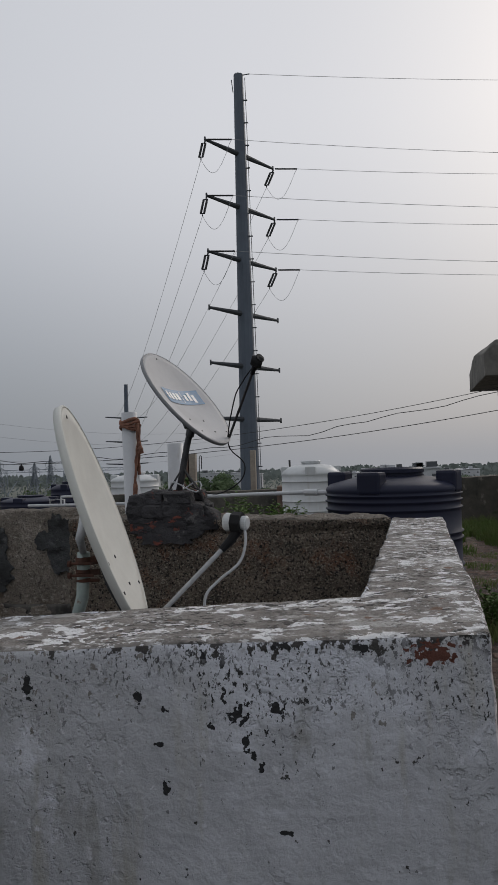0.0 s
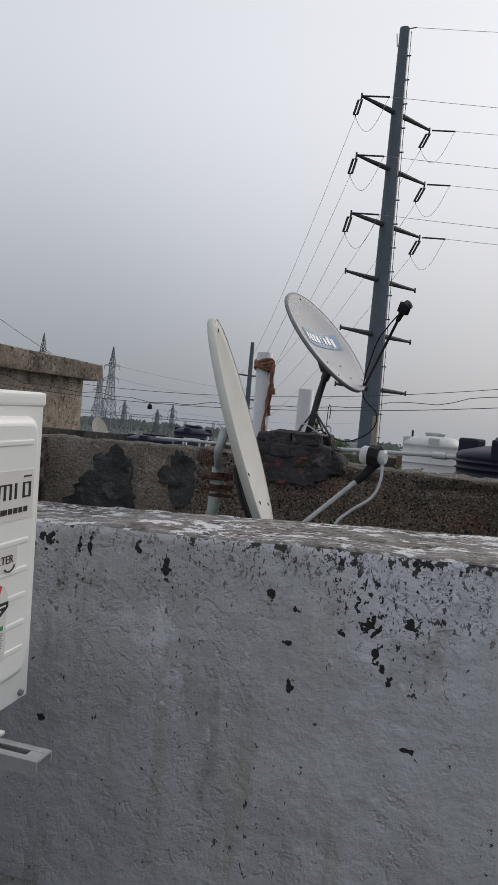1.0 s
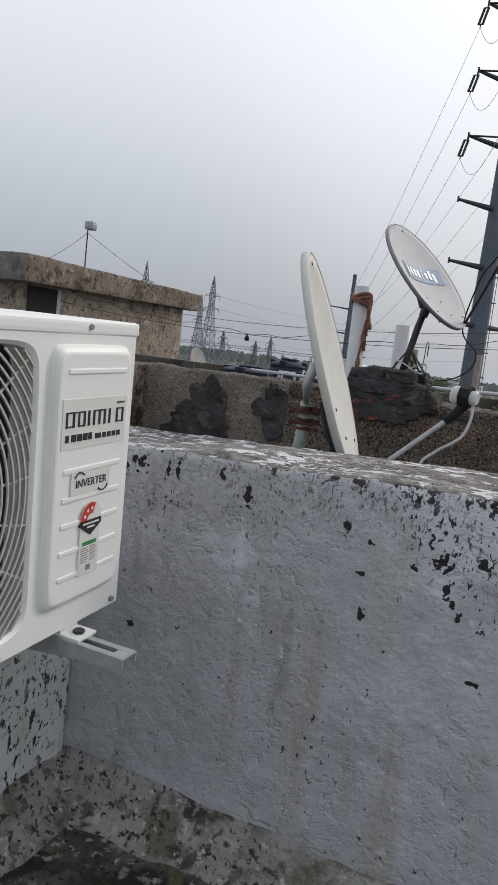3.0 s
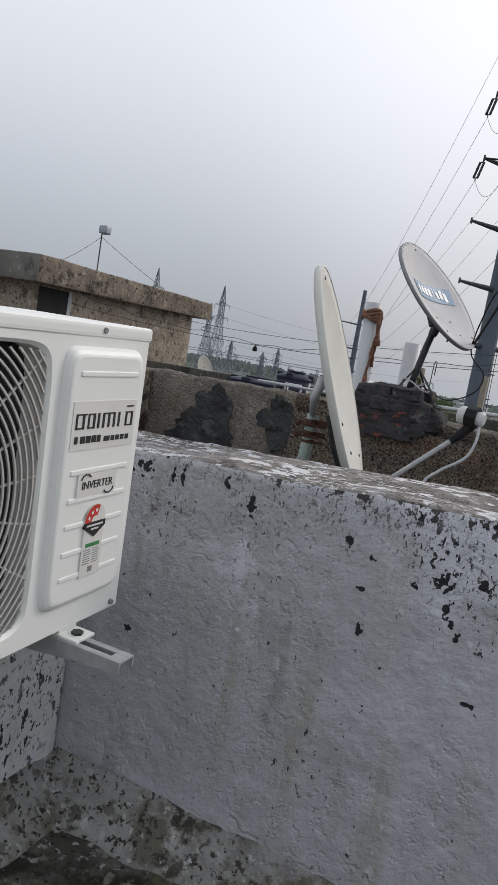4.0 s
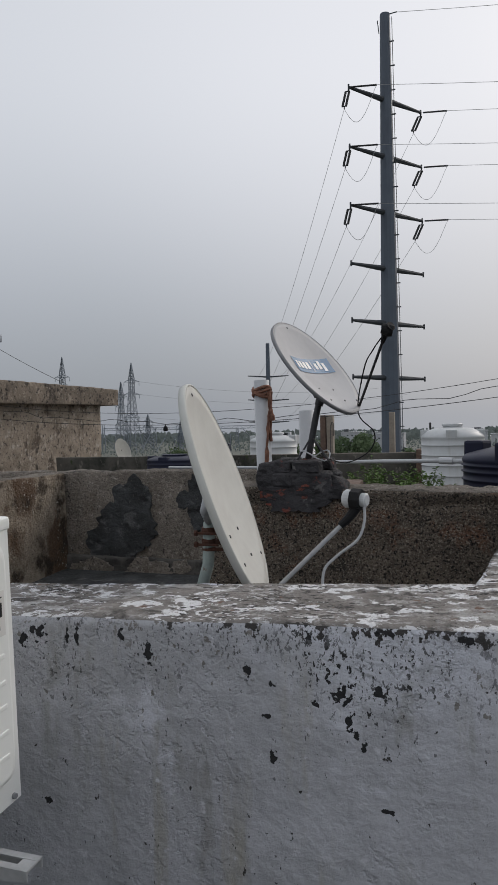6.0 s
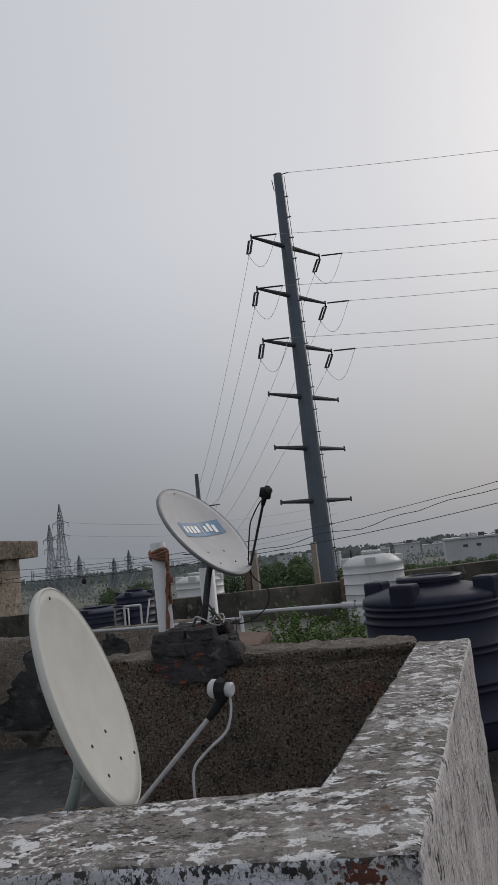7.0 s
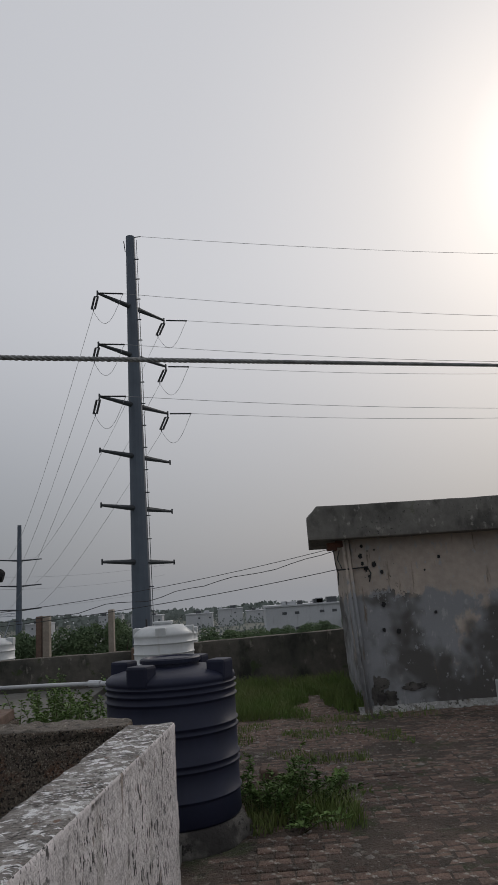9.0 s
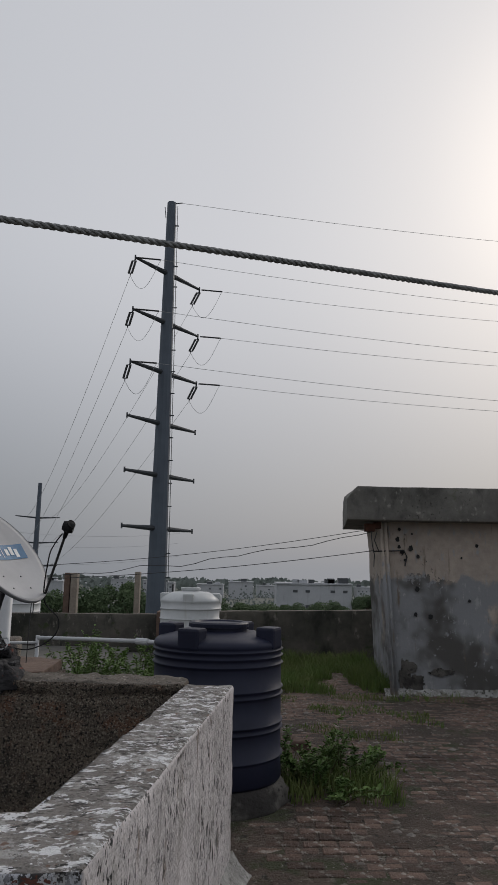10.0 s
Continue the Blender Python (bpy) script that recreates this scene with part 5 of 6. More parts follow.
for y, z in ((1.062, 1.2), (1.181, 0.682)):
    bm = B()
    rod(bm, (X0, y, z), (X0 + 0.006, y, z), 0.006, 0.005, 12)
    part("screw", bm, M_rim, unit)
for yy in (1.067, 0.53):
    bm = B()
    box(bm, -0.22, 0.062, yy - 0.026, yy + 0.026, Z0 - 0.014, Z0 - 0.008, 0.002)
    box(bm, -0.22, 0.02, yy - 0.024, yy + 0.024, Z0 - 0.008, Z0 - 0.001)
    part("foot", bm, M_ac, unit)
    bm = B()
    rod(bm, (0.042, yy, Z0 - 0.01), (0.042, yy, Z0 - 0.003), 0.011, seg=6)
    rod(bm, (0.042, yy, Z0 - 0.06), (0.042, yy, Z0 - 0.01), 0.005, seg=8)
    part("bolt", bm, M_steel, unit)
    br = thing("wall_bracket", (-0.27, yy, 0.6), "grey steel wall bracket carrying the outdoor unit", "bracket", "unit brackets")
    bm = B()
    zb = Z0 - 0.018
    for y0, y1 in ((yy - 0.022, yy - 0.019), (yy + 0.019, yy + 0.022)):
        prof = ((-0.28, zb), (0.158, zb), (0.158, zb - 0.018), (-0.28, zb - 0.065))
        a = [bm.verts.new((x, y0, z)) for x, z in prof]
        b = [bm.verts.new((x, y1, z)) for x, z in prof]
        bm.faces.new(a)
        bm.faces.new(b[::-1])
        for i in range(4):
            bm.faces.new((a[i], a[(i + 1) % 4], b[(i + 1) % 4], b[i]))
    box(bm, -0.28, 0.156, yy - 0.0195, yy - 0.008, zb - 0.003, zb)
    box(bm, -0.28, 0.156, yy + 0.008, yy + 0.0195, zb - 0.003, zb)
    box(bm, 0.13, 0.158, yy - 0.0195, yy + 0.0195, zb - 0.0035, zb - 0.0005)
    part("arm", bm, M_galv, br, "slotted grey steel arm")
    bm = B()
    box(bm, -0.272, -0.266, yy - 0.03, yy + 0.03, 0.3, 0.66, 0.002)
    part("wall_plate", bm, M_galv, br)

# the unit sags a little on its brackets
unit.matrix_world = Matrix.Translation((0, 1.2, 0.93)) @ Matrix.Rotation(radians(2.0), 4, "X") @ Matrix.Translation((0, -1.2, -0.93)) @ unit.matrix_world

# ---- clothes wire ----
P, Q = Vector((-0.41, -0.580, 1.699)), Vector((4.2, 1.785, 2.178))
wire = thing("clothes_wire", P, "taut twisted steel clothes wire over the terrace", "wire")
k = 2100
a, b = frame_of(Q - P)
for s in range(3):
    pts = []
    for i in range(k + 1):
        ang = (i / k) * (Q - P).length / 0.019 * 2 * math.pi + s * 2.0944
        pts.append(P.lerp(Q, i / k) + (a * math.cos(ang) + b * math.sin(ang)) * 0.0014)
    bm = B()
    tube(bm, pts, 0.0015, 5)
    part("strand", bm, M_rope, wire, smooth=True)

for at, z0, lab in ((P, 0.92, "thin steel post on the parapet holding the clothes wire"), (Q, 0.0, "thin steel post holding the clothes wire")):
    bm = B()
    rod(bm, (at.x, at.y, z0), (at.x, at.y, at.z + 0.03), 0.018, seg=10)
    tagged(part("clothes_wire_post", bm, M_steel), lab, "post", "clothes wire posts")

# ---- transmission mast ----
PX, PY, GZ = -6.1, 60.0, -9.0
mast = thing("transmission_mast", (PX, PY, GZ), "tall tapered grey steel transmission mast with crossarms", "power mast")


def mast_r(z):
    return 0.42 + (35.4 - z) * 0.0115


bm = B()
lathe(bm, [(0, GZ), (mast_r(GZ), GZ), (mast_r(10), 10), (mast_r(35.4), 35.4), (0, 35.4)], (PX, PY, 0), 12)
part("shaft", bm, M_pole, mast, "twelve-sided tapered shaft")
AD = Vector((2.87, 3.85, 0))
LEVELS = (28.3, 23.58, 18.92, 14.25, 9.68, 5.1)
TIPS = []
for i, z in enumerate(LEVELS):
    for s in (-1, 1):
        c = Vector((PX, PY, z))
        tip = c + AD * s * (0.90 if i > 2 else 0.89)
        bm = B()
        rod(bm, c + AD * s * 0.1, tip, 0.24, 0.11, 8)
        rod(bm, tip - Vector((0, 0, 0.22)), tip + Vector((0, 0, 0.22)), 0.08, seg=6)
        part("crossarm", bm, M_arm, mast)
        if i < 3:
            TIPS.append((i, s, tip))
bm = B()
off = Vector((0.62, -0.25, 0))
for z0 in range(-9, 35, 2):
    r0, r1 = mast_r(z0), mast_r(z0 + 2)
    rod(bm, Vector((PX + r0 + 0.16, PY - 0.2, z0)), Vector((PX + r1 + 0.16, PY - 0.2, z0 + 2)), 0.035, seg=4)
    rod(bm, Vector((PX + r0 * 0.9, PY - 0.2, z0)), Vector((PX + r0 + 0.3, PY - 0.2, z0)), 0.06, seg=4)
part("ladder", bm, M_arm, mast, "climbing rail with brackets")
bm = B()
rod(bm, (PX + 0.3, PY, 35.35), (PX + 1.0, PY, 35.42), 0.05, seg=5)
rod(bm, (PX - 0.5, PY, 33.9), (PX - 0.62, PY, 35.0), 0.04, seg=5)
part("earth_wire_clamp", bm, M_arm, mast)


def insulator(bm, p, q, r=0.13):
    p, q = Vector(p), Vector(q)
    k = 13
    rod(bm, p, q, r * 0.85, seg=8)
    for j in range(k):
        a, b = p.lerp(q, (j + 0.3) / k), p.lerp(q, (j + 0.75) / k)
        rod(bm, a, b, r, r * 0.7, 8)


P2 = Vector((-64.3, 220, 0))
A2 = Vector((3.2, 1.6, 0))
for i, s, tip in TIPS:
    low = tip + Vector((-0.36 if s < 0 else -0.62, -0.1, -1.72))
    for dx in (-0.14, 0.14):
        bm = B()
        insulator(bm, tip + Vector((dx - 0.1, 0, -0.35)), low + Vector((dx, 0, 0.2)), 0.11)
        part("insulator", bm, M_ins, mast, "hanging disc insulator string")
    bm = B()
    rod(bm, tip + Vector((-0.3, 0, -0.33)), tip + Vector((0.12, 0, -0.33)), 0.05, seg=5)
    rod(bm, tip, tip + Vector((-0.05, 0, -0.35)), 0.06, seg=5)
    part("yoke", bm, M_arm, mast)
    bm = B()
    rod(bm, low + Vector((-0.2, 0, 0.2)), low + Vector((0.2, 0, 0.2)), 0.05, seg=5)
    rod(bm, low + Vector((0, 0, 0.22)), low, 0.05, seg=5)
    part("line_clamp", bm, M_arm, mast)
    st = tip + Vector((2.2, 0.35, -0.03))
    bm = B()
    insulator(bm, tip + Vector((0.2, 0.05, 0)), st, 0.085)
    part("insulator", bm, M_ins, mast, "horizontal strain insulator string")
    bm = B()
    pts = []
    for j in range(15):
        t = j / 14
        p = low.lerp(st, t)
        p.z = low.z + (st.z - low.z) * t ** 2.2 - 1.6 * math.sin(math.pi * min(t * 1.05, 1)) * (1 - 0.35 * t)
        pts.append(p)
    tube(bm, pts, 0.018, 5)
    part("jumper", bm, M_wire, mast, "jumper cable loop")
    z2 = (17.0, 9.2, 2.0)[i]
    bm = B()
    tube(bm, sag(low, P2 + A2 * s + Vector((0, 0, z2)), 3.5 - 0.4 * i, 22), [0.016 + 0.028 * j / 22 for j in range(23)], 5)
    tagged(part("power_line", bm, M_wire), "thin overhead conductor to the next mast", "power line", "overhead conductors")
    bm = B()
    tube(bm, sag(st, (88, 74, st.z + 1.0), 1.9, 20), 0.019, 5)
    tagged(part("power_line", bm, M_wire), "thin overhead conductor leaving the mast", "power line", "overhead conductors")
bm = B()
tube(bm, sag((PX + 1.0, PY, 35.4), (88, 74, 37.0), 1.6, 20), 0.018, 4)
tagged(part("earth_wire", bm, M_wire), "thin earth wire from the top of the mast", "power line")

mast2 = thing("transmission_mast", (P2.x, P2.y, GZ), "distant grey steel transmission mast with short crossarms", "power mast")
bm = B()
lathe(bm, [(0, GZ), (1.05, GZ), (0.62, 28), (0, 28)], (P2.x, P2.y, 0), 10)
part("shaft", bm, M_pole, mast2)
for z in (17.0, 9.2, 2.0):
    for s in (-1, 1):
        bm = B()
        rod(bm, P2 + Vector((0, 0, z)), P2 + A2 * s * 1.9 + Vector((0, 0, z + 0.4)), 0.28, 0.16, 6)
        part("crossarm", bm, M_arm, mast2)


# ---- substation towers ----
def lattice(at, h, w, label, arms=3):
    th = thing("lattice_tower", at, label, "pylon", "substation pylons")
    x, y, z = at
    bm = B()

    def half(t):
        body = 0.5 * w * (0.26 + 0.74 * max(0.0, 1 - t / 0.68) ** 1.1)
        return body * min(1.0, (1 - t) / 0.17) + 0.06

    n = 13
    zs = [h * (1 - (1 - i / n) ** 1.2) for i in range(n + 1)]
    cor = lambda i: [Vector((x + sx * half(zs[i] / h), y + sy * half(zs[i] / h), z + zs[i])) for sx, sy in ((-1, -1), (1, -1), (1, 1), (-1, 1))]
    for i in range(n):
        a, b = cor(i), cor(i + 1)
        for k in range(4):
            rod(bm, a[k], b[k], 0.15, seg=3, caps=False)
            rod(bm, a[k], b[(k + 1) % 4], 0.09, seg=3, caps=False)
            rod(bm, a[(k + 1) % 4], b[k], 0.09, seg=3, caps=False)
            rod(bm, b[k], b[(k + 1) % 4], 0.09, seg=3, caps=False)
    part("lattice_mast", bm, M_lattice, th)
    for j in range(arms):
        zz = z + h * (0.40, 0.65, 0.79)[j]
        for s in (-1, 1):
            bm = B()
            tip = Vector((x + s * w * 0.56, y, zz))
            for dz in (1.3, -0.1):
                for dy in (-0.4, 0.4):
                    rod(bm, (x, y + dy, zz + dz), tip, 0.10, seg=3, caps=False)
            rod(bm, tip, tip - Vector((0, 0, 1.6)), 0.1, seg=4)
            part("arm", bm, M_lattice, th)
    return th


for tx, ty, top, w in ((-130, 250, 27.1, 6.0), (-137.5, 255, 20.0, 5), (-161.7, 250, 31, 6.0), (-148, 300, 7.5, 4.5), (-131, 300, 4.5, 4), (-126, 306, 7.5, 4)):
    lattice((tx, ty, GZ), top - GZ, w, "lattice pylon of the distant substation with grey haze painted into its colour")
for gx in (-150, -138, -126, -114, -102, -90):
    th = thing("substation_gantry", (gx, 262, GZ), "lattice gantry of the distant substation with haze painted into its colour", "gantry", "substation gantries")
    bm = B()
    for dx in (-0.8, 0.8):
        rod(bm, (gx + dx, 262, GZ), (gx + dx * 0.5, 262, 1.5 + 1.5 * math.sin(gx)), 0.16, seg=4)
    for j in range(8):
        rod(bm, (gx - 0.8 + 0.1 * j, 262, GZ + j * 1.3), (gx + 0.8 - 0.1 * j, 262, GZ + (j + 1) * 1.3), 0.08, seg=3)
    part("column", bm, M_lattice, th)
    bm = B()
    for dz in (0, 1.0):
        rod(bm, (gx, 262, 0.2 + dz), (gx + 12, 262, 0.2 + dz), 0.12, seg=4)
    for j in range(10):
        rod(bm, (gx + j * 1.2, 262, 0.2 + (j % 2)), (gx + (j + 1) * 1.2, 262, 0.2 + (j + 1) % 2), 0.07, seg=3)
    part("beam", bm, M_lattice, th)
bm = B()
for gx in range(-170, -70, 6):
    x = gx + rnd.uniform(-2, 2)
    t = rnd.uniform(-3.5, 0.5)
    rod(bm, (x, 255 + rnd.uniform(-5, 30), GZ), (x, 262, t), 0.16, seg=4)
    rod(bm, (x - 1.2, 262, t), (x + 1.2, 262, t), 0.12, seg=4)
tagged(part("switchyard_posts", bm, M_lattice), "thicket of distant switchyard posts with haze painted into their colour", "switchyard", kind="stuff")
for z0, z1 in ((19.5, 18.5), (14.5, 14.0), (5.5, 8.0)):
    bm = B()
    tube(bm, sag((-126.7, 250, z0), (-30, 330, z1), 4, 14), 0.05, 4)
    tagged(part("power_line", bm, M_wire), "far thin conductor from the substation pylon", "power line", "overhead conductors")

# ---- service cables between the two roof houses ----
for za, zb, drop, wob, r in ((2.16, 2.05, 0.50, 0, 0.0042), (2.12, 2.0, 0.62, 0.09, 0.005), (1.86, 1.75, 0.40, 0, 0.005)):
    bm = B()
    pts = sag((3.2, 9.52, za + 0.08), (-9.3, 12.3, zb - 0.06), drop, 60)
    if wob:
        pts = [p + Vector((0, 0, wob * noise.noise(Vector((i * 0.35, 3, 1))))) for i, p in enumerate(pts)]
    tube(bm, pts, r, 5)
    if wob:
        HANG = pts[36]
    tagged(part("service_cable", bm, M_cable), "sagging black service cable between roof houses", "cable", "service cables")
bulb = thing("hanging_bulb", HANG - Vector((0, 0, 0.12)), "small dark bulb holder hanging from the cable", "lamp")
bm = B()
lathe(bm, [(0, 0), (0.036, 0.004), (0.042, 0.03), (0.036, 0.07), (0.02, 0.09), (0.01, 0.095), (0.008, 0.125), (0, 0.125)], HANG - Vector((0, 0, 0.12)), 12)
part("holder", bm, M_black, bulb)

# far small dish on the next roof
fd = thing("small_satellite_dish", (-12.7, 25, 0), "small white satellite dish on the neighbouring roof", "satellite dish", "roof satellite dishes")
bm = B()
c0, nn = Vector((-12.7, 25, 0.42)), Vector((0.93, -0.1, 0.30)).normalized()
a, b = frame_of(nn)
rings = [[bm.verts.new(c0 + (a * math.cos(t) + b * math.sin(t)) * 0.50 * f + nn * 0.10 * f * f) for t in [2 * math.pi * i / 28 for i in range(28)]] for f in (0.05, 0.4, 0.7, 0.9, 1.0, 1.03)]
for p, q in zip(rings, rings[1:]):
    for i in range(28):
        bm.faces.new((p[i], p[(i + 1) % 28], q[(i + 1) % 28], q[i]))
bm.faces.new(rings[0])
bmesh.ops.solidify(bm, geom=bm.faces[:], thickness=0.012)
part("reflector", bm, M_dish, fd, smooth=True)
bm = B()
rod(bm, (-12.78, 25.1, 0.0), (-12.72, 25.05, 0.48), 0.03, seg=8)
part("mast", bm, M_steel, fd)


# ---- distance: houses and trees ----
def house(x0, x1, y, top, depth, floors, cols, label, roofbits=3):
    th = thing("far_building", ((x0 + x1) / 2, y, GZ), label, "building", "distant buildings")
    bm = B()
    box(bm, x0, x1, y, y + depth, GZ, top, 0.05)
    part("wall", bm, M_farwall, th)
    bm = B()
    box(bm, x0 - 0.2, x1 + 0.2, y - 0.3, y + depth, top, top + 0.35, 0.03)
    part("roof", bm, M_farwall, th)
    w = (x1 - x0) / cols
    for f in range(floors):
        z0 = top - 1.1 - f * 3.1
        for c in range(cols):
            if rnd.random() < 0.55:
                bm = B()
                xa = x0 + w * (c + 0.3)
                box(bm, xa, xa + min(w * 0.36, 1.1), y - 0.05, y + 0.1, z0 - 0.55, z0)
                part("window", bm, M_farwin, th)
    for i in range(roofbits):
        bm = B()
        xa = rnd.uniform(x0, x1 - 2.5)
        hh = rnd.uniform(0.5, 1.3)
        box(bm, xa, xa + rnd.uniform(1, 2.4), y + 0.8, y + 3, top + 0.3, top + 0.3 + hh, 0.03)
        part("roof_room", bm, M_farwin if i % 2 else M_farwall, th)
    return th


house(8.0, 23.8, 150, -0.95, 12, 2, 6, "long white two-storey building beyond the parapet", 6)
for i in range(16):
    x = -70 + i * 13 + rnd.uniform(-3, 3)
    house(x, x + rnd.uniform(7, 12), rnd.uniform(230, 330), rnd.uniform(-4.6, -2.6), 8, 2, 5, "pale house on the far skyline with haze painted into its walls", 2)


def tree(at, h, r, n, seed, label):
    q = random.Random(seed)
    th = thing("tree", at, label, "tree", "distant trees")
    x, y, z = at
    bm = B()
    tube(bm, [(x, y, z), (x + 0.1 * r, y, z + h * 0.3), (x - 0.05 * r, y, z + h * 0.6)], [0.07 * r, 0.05 * r, 0.03 * r], 7)
    for i in range(5):
        t = i * 1.3
        rod(bm, (x + 0.05 * r, y, z + h * (0.3 + 0.05 * i)), (x + 0.6 * r * math.cos(t), y + 0.6 * r * math.sin(t), z + h * (0.6 + 0.04 * i)), 0.03 * r, 0.01 * r, 5)
    part("trunk", bm, M_bark, th)
    bm = B()
    lobes = [(q.uniform(-0.6, 0.6) * r, q.uniform(-0.5, 0.5) * r, q.uniform(0.45, 0.86) * h, q.uniform(0.3, 0.5) * r) for _ in range(9)]
    for i in range(n):
        lx, ly, lz, lr = q.choice(lobes)
        d = Vector((q.gauss(0, 1), q.gauss(0, 1), q.gauss(0, 1))).normalized()
        p = Vector((x + lx, y + ly, z + lz)) + d * lr * q.uniform(0.6, 1.05)
        u = Vector((q.gauss(0, 1), q.gauss(0, 1), q.gauss(0, 1))).normalized()
        v = u.orthogonal().normalized()
        s = q.uniform(0.09, 0.2)
        bm.faces.new([bm.verts.new(p + u * s), bm.verts.new(p + v * s * 0.7), bm.verts.new(p - u * s), bm.verts.new(p - v * s * 0.7)])
    part("crown", bm, M_tree, th, "crown of small leaves")


for i, (x, y, top, r) in enumerate(((-19, 82, -0.2, 3.2), (-16.2, 80, 0.5, 3.0), (-13.4, 83, 0.9, 3.4), (-10.8, 80, 0.3, 2.8), (-22.5, 86, -0.8, 3.0), (-26, 88, -1.2, 3.2), (-8.2, 86, -1.5, 2.6), (-2.5, 110, -3.0, 3.4), (1.5, 112, -3.1, 3.2), (5, 118, -3.3, 3.0), (9, 122, -3.5, 3.0), (-37, 95, -1.8, 3.5), (-45, 100, -2.2, 3.6), (13, 126, -3.4, 3.2), (17.5, 128, -3.6, 3.0), (27, 150, -2.6, 3.6), (32, 152, -2.9, 3.8), (37, 155, -2.7, 3.6))):
    tree((x, y, GZ), top - GZ, r, 5200, 40 + i, "dense dark green tree below the roof level")
# far tree belt; its haze is only the pale leaf colour
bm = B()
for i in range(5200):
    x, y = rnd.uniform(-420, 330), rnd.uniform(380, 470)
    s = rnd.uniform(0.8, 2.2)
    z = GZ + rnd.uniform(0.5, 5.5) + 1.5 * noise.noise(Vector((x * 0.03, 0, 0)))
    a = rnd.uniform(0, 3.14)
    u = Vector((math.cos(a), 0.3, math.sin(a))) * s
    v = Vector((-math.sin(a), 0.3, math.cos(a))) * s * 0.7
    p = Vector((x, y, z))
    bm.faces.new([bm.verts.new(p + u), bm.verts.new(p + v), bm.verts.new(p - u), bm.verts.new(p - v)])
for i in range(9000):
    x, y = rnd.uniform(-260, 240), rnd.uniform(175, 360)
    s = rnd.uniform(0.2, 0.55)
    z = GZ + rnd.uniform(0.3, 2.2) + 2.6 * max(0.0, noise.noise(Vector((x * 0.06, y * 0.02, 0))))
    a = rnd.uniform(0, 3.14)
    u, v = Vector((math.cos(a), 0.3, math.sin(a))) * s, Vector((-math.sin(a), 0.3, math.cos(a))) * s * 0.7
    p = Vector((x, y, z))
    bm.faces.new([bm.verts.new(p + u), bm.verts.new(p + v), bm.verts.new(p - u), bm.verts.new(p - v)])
tagged(part("far_woods", bm, M_tree_far), "belt of far trees on the skyline with haze painted into their colour", "woods", kind="stuff")


# ---- weeds and grass ----
def weed(at, h, n, seed, spread=0.18, label="leafy green weed growing from the paving", leaves=46):
    q = random.Random(seed)
    th = thing("weed", at, label, "weed", "roof weeds")
    base = Vector(at)
    bs, bl = B(), B()
    for k in range(n):
        tip = base + Vector((q.gauss(0, spread), q.gauss(0, spread), h * q.uniform(0.55, 1.0)))
        mid = base.lerp(tip, 0.5) + Vector((q.gauss(0, 0.03), q.gauss(0, 0.03), 0.03))
        tube(bs, [base + Vector((q.gauss(0, 0.03), q.gauss(0, 0.03), -0.02)), mid, tip], [0.005, 0.004, 0.002], 4)
        for j in range(leaves):
            t = q.uniform(0.15, 1.0)
            p = (base.lerp(mid, t * 2) if t < 0.5 else mid.lerp(tip, t * 2 - 1))
            d = Vector((q.gauss(0, 1), q.gauss(0, 1), q.uniform(-0.1, 0.7))).normalized()
            w = d.cross(Vector((0, 0, 1))).normalized()
            L = q.uniform(0.022, 0.06)
            up = Vector((0, 0, 0.2 * L))
            vs = [bl.verts.new(p), bl.verts.new(p + d * L * 0.5 + w * L * 0.28 + up), bl.verts.new(p + d * L), bl.verts.new(p + d * L * 0.5 - w * L * 0.28 + up)]
            bl.faces.new(vs[:3])
            bl.faces.new((vs[0], vs[2], vs[3]))
    for o in (part("stalk_tuft", bs, M_stem, th), part("foliage", bl, M_leaf, th)):
        o["kind"] = "stuff"


SPOTS = [(2.05, 5.55, 0.42, 9), (1.95, 5.35, 0.3, 9), (2.2, 5.75, 0.5, 8), (2.35, 5.6, 0.28, 8), (1.85, 5.5, 0.3, 8), (2.45, 5.85, 0.22, 8), (2.12, 5.2, 0.2, 7), (1.8, 5.75, 0.35, 8),
         (0.1, 6.2, 0.62, 11), (0.3, 6.4, 0.6, 11), (-0.1, 6.6, 0.66, 11), (0.42, 6.7, 0.55, 11), (0.2, 7.2, 0.6, 11), (-0.2, 7.5, 0.6, 11), (0.5, 7.8, 0.55, 11), (-0.45, 6.3, 0.62, 11),
         (0.0, 5.9, 0.5, 11), (0.35, 5.95, 0.45, 11), (-0.3, 8.2, 0.66, 11), (0.3, 8.6, 0.6, 11), (-0.15, 6.15, 0.6, 11), (0.05, 6.9, 0.6, 11), (0.65, 6.4, 0.5, 10), (0.75, 7.3, 0.5, 10)]
for i, (x, y, h, n) in enumerate(SPOTS):
    weed((x, y, fz(y) if x > 1.4 else 0.1), h if x > 1.4 else h * 1.35, n, 100 + i, 0.16 if x > 1.4 else 0.2, leaves=46 if x > 1.4 else 80)
weed((-6.6, 17.0, 0.0), 1.05, 12, 310, 0.22, "bushy green weed on the neighbouring roof")
weed((-0.02, 4.18, 1.12), 0.2, 1, 300, 0.02, "small leafy weed sprouting on the plinth", 14)


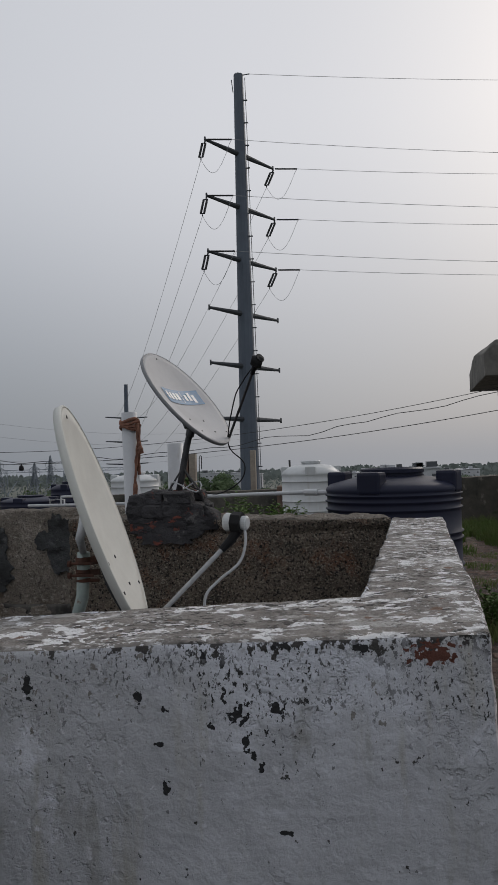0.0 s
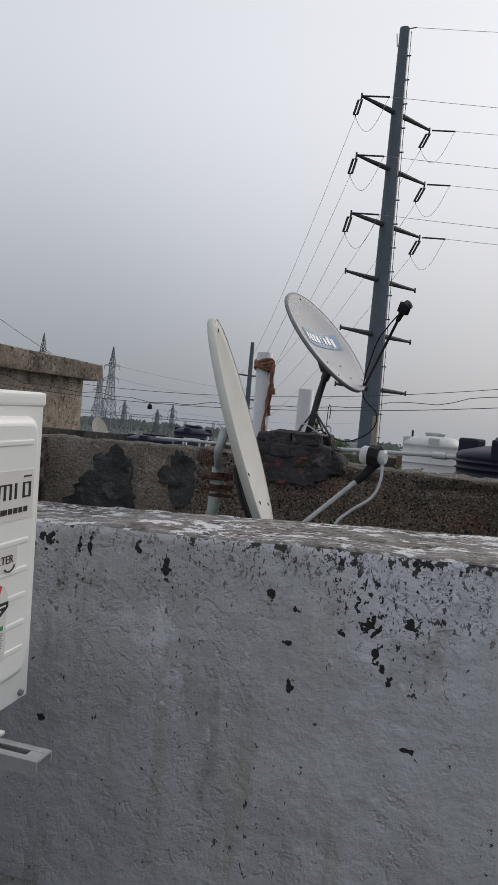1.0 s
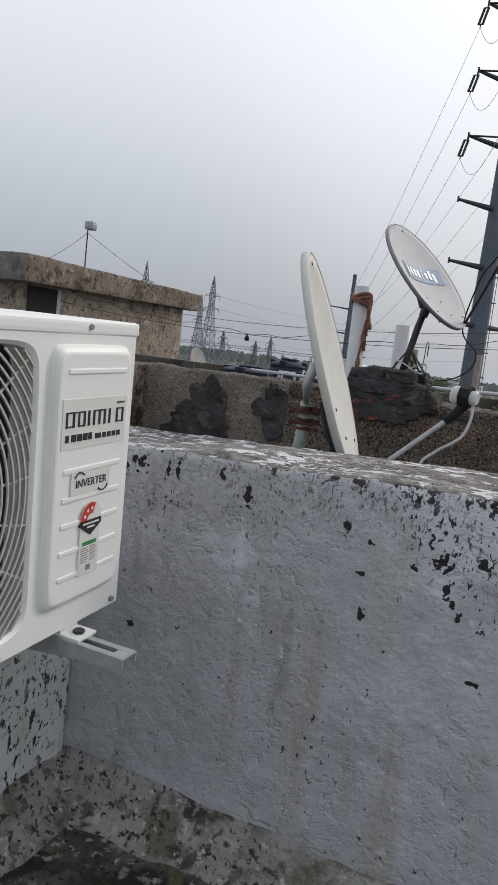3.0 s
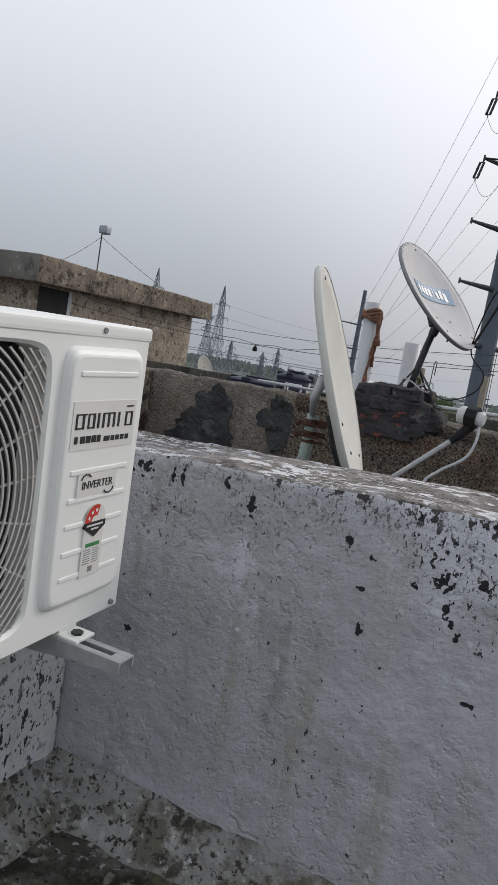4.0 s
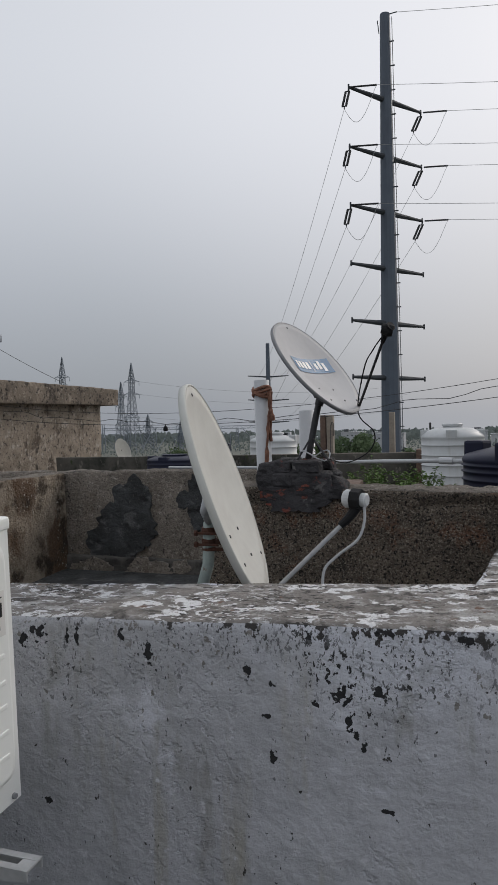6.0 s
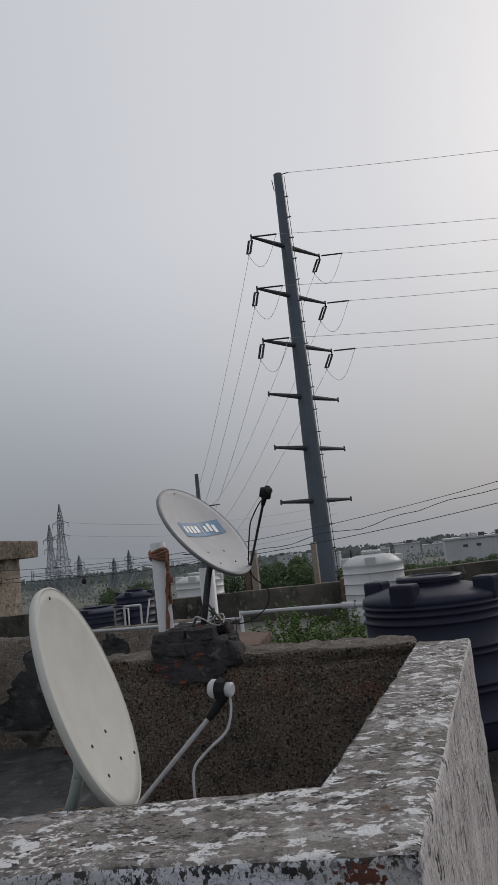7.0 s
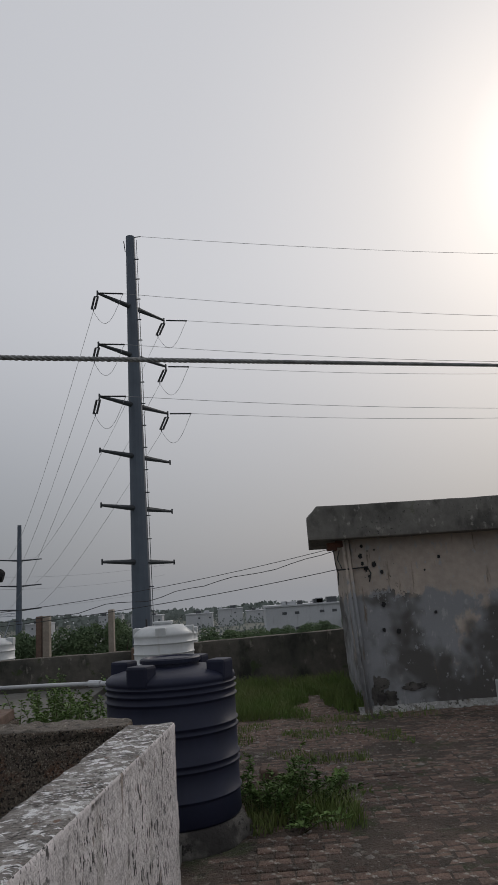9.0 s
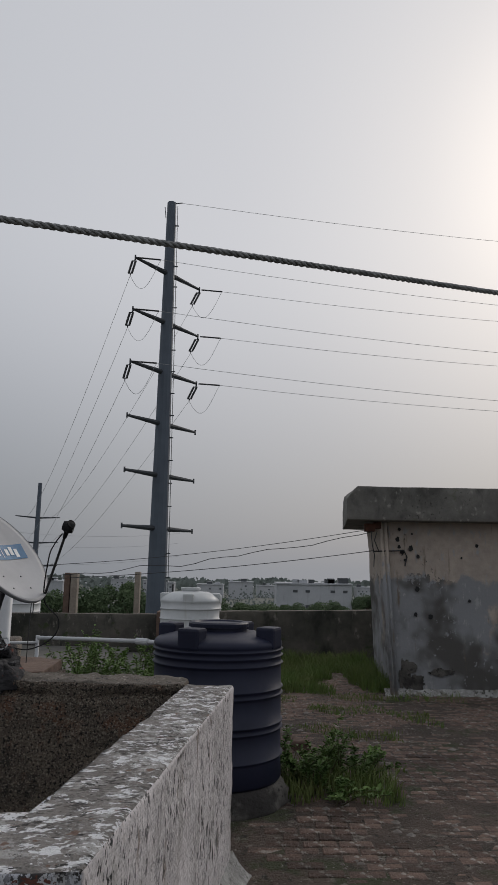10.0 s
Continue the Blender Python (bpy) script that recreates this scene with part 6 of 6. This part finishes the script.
def grass(name, x0, x1, y0, y1, n, h, seed, base, label, gap=-0.12):
    q = random.Random(seed)
    bm = B()
    for i in range(n):
        x, y = q.uniform(x0, x1), q.uniform(y0, y1)
        if noise.noise(Vector((x * 1.6, y * 1.6, seed))) < gap:
            continue
        hh = h * q.uniform(0.4, 1.0) * (0.7 + 0.5 * noise.noise(Vector((x, y, 4))))
        a = q.uniform(0, 6.28)
        w = Vector((math.cos(a), math.sin(a), 0)) * 0.005
        ln = Vector((q.gauss(0, 0.35), q.gauss(0, 0.35), 0)) * hh
        p = Vector((x, y, base(y)))
        m = p + ln * 0.35 + Vector((0, 0, hh * 0.6))
        t = p + ln + Vector((0, 0, hh))
        va, vb, vc, vd, ve = (bm.verts.new(c) for c in (p - w, p + w, m + w * 0.7, m - w * 0.7, t))
        bm.faces.new((va, vb, vc, vd))
        bm.faces.new((vd, vc, ve))
    tagged(part(name, bm, M_grass), label, "grass", kind="stuff")


grass("grass", 1.6, 3.6, 9.6, 12.8, 12000, 0.36, 1, fz, "tall green grass by the back parapet")
grass("grass", 1.75, 2.6, 5.1, 6.2, 1600, 0.22, 2, fz, "grass tufts in the paving beside the tank")
grass("grass", 1.7, 3.6, 7.0, 9.6, 4200, 0.085, 3, fz, "short grass in the paving joints", 0.1)
grass("grass", 1.7, 3.0, 5.9, 7.2, 900, 0.07, 6, fz, "thin moss and grass between the pavers", 0.15)
grass("grass", -0.8, 1.3, 5.8, 9.0, 3500, 0.45, 4, lambda y: 0.12, "rank green grass on the back roof")
grass("grass", 3.0, 4.3, 9.1, 9.5, 250, 0.16, 5, fz, "grass at the foot of the hut")

# ---- crumbled mortar ----
bm = B()
for i in range(900):
    x, y = rnd.uniform(1.6, 5.5), 3.4 + 6.0 * rnd.random() ** 1.3
    if noise.noise(Vector((x * 1.1, y * 1.1, 9))) < 0.02 or (x < 1.9 and y < 5.8):
        continue
    r_ = rnd.choice((0.012, 0.016, 0.022, 0.03, 0.045))
    k = 7
    ph, el = rnd.uniform(0, 6.28), rnd.uniform(0.5, 0.9)
    lo_r = [bm.verts.new((x + r_ * rnd.uniform(0.7, 1.3) * math.cos(ph + 2 * math.pi * j / k), y + el * r_ * rnd.uniform(0.7, 1.3) * math.sin(ph + 2 * math.pi * j / k), fz(y) - 0.004)) for j in range(k)]
    top = bm.verts.new((x, y, fz(y) + 0.006 + 0.28 * r_))
    for j in range(k):
        bm.faces.new((lo_r[j], lo_r[(j + 1) % k], top))
tagged(part("mortar_crumbs", bm, M_crumb), "pale crumbled mortar scattered on the pavers", "rubble", kind="stuff")

# ---- pavers ----
terrace = bpy.data.objects["terrace_bed"]
L, W, H = 0.222, 0.104, 0.03
variants = []
for k in range(6):
    bm = B()
    box(bm, -L / 2 + 0.006, L / 2 - 0.006, -W / 2 + 0.006, W / 2 - 0.006, -H, 0.0)
    for v in bm.verts:
        if v.co.z > -0.01:
            v.co += Vector((rnd.uniform(-0.006, 0.003) * (1 if v.co.x > 0 else -1), rnd.uniform(-0.005, 0.002) * (1 if v.co.y > 0 else -1), rnd.uniform(-0.003, 0.003)))
    bmesh.ops.bevel(bm, geom=[e for e in bm.edges if all(v.co.z > -0.02 for v in e.verts)], offset=0.006, segments=1, affect="EDGES")
    me = bpy.data.meshes.new("paver")
    bm.to_mesh(me)
    bm.free()
    me.materials.append(M_paver)
    variants.append(me)
rest = B()
count = 0
row = 0
y = 1.7
while y < 12.8:
    x = 1.25 + (row % 2) * L / 2
    while x < 8.8:
        edge = 1.16 + (y - 1.5) * 0.115 + 0.22 if y < 4.1 else 1.45
        in_hut = x > 3.3 and y > 9.5
        if x - L / 2 > edge and not in_hut and rnd.random() > (0.03 if x > 2.3 or y > 5.6 else 0.35):
            zz = fz(y) + 0.001 + rnd.uniform(-0.004, 0.004) + 0.009 * noise.noise(Vector((x * 1.3, y * 1.3, 2)))
            m = Matrix.Translation((x + rnd.uniform(-0.004, 0.004), y, zz)) @ Euler((rnd.uniform(-0.03, 0.03) + 0.02, rnd.uniform(-0.015, 0.015), rnd.uniform(-0.05, 0.05))).to_matrix().to_4x4()
            me = variants[rnd.randrange(6)]
            if 1.6 < x < 3.5 and 3.6 < y < 6.5 and count < 290:
                ob = new("paver", me)
                ob.parent = terrace
                ob.matrix_world = m
                count += 1
            else:
                off = len(rest.verts)
                vs = [rest.verts.new(m @ v.co) for v in me.vertices]
                for p in me.polygons:
                    rest.faces.new([vs[i] for i in p.vertices])
        x += L
    y += W
    row += 1
ob = part("pavers", rest, M_paver, terrace, "worn clay pavers with moss")
ob["kind"] = "stuff"
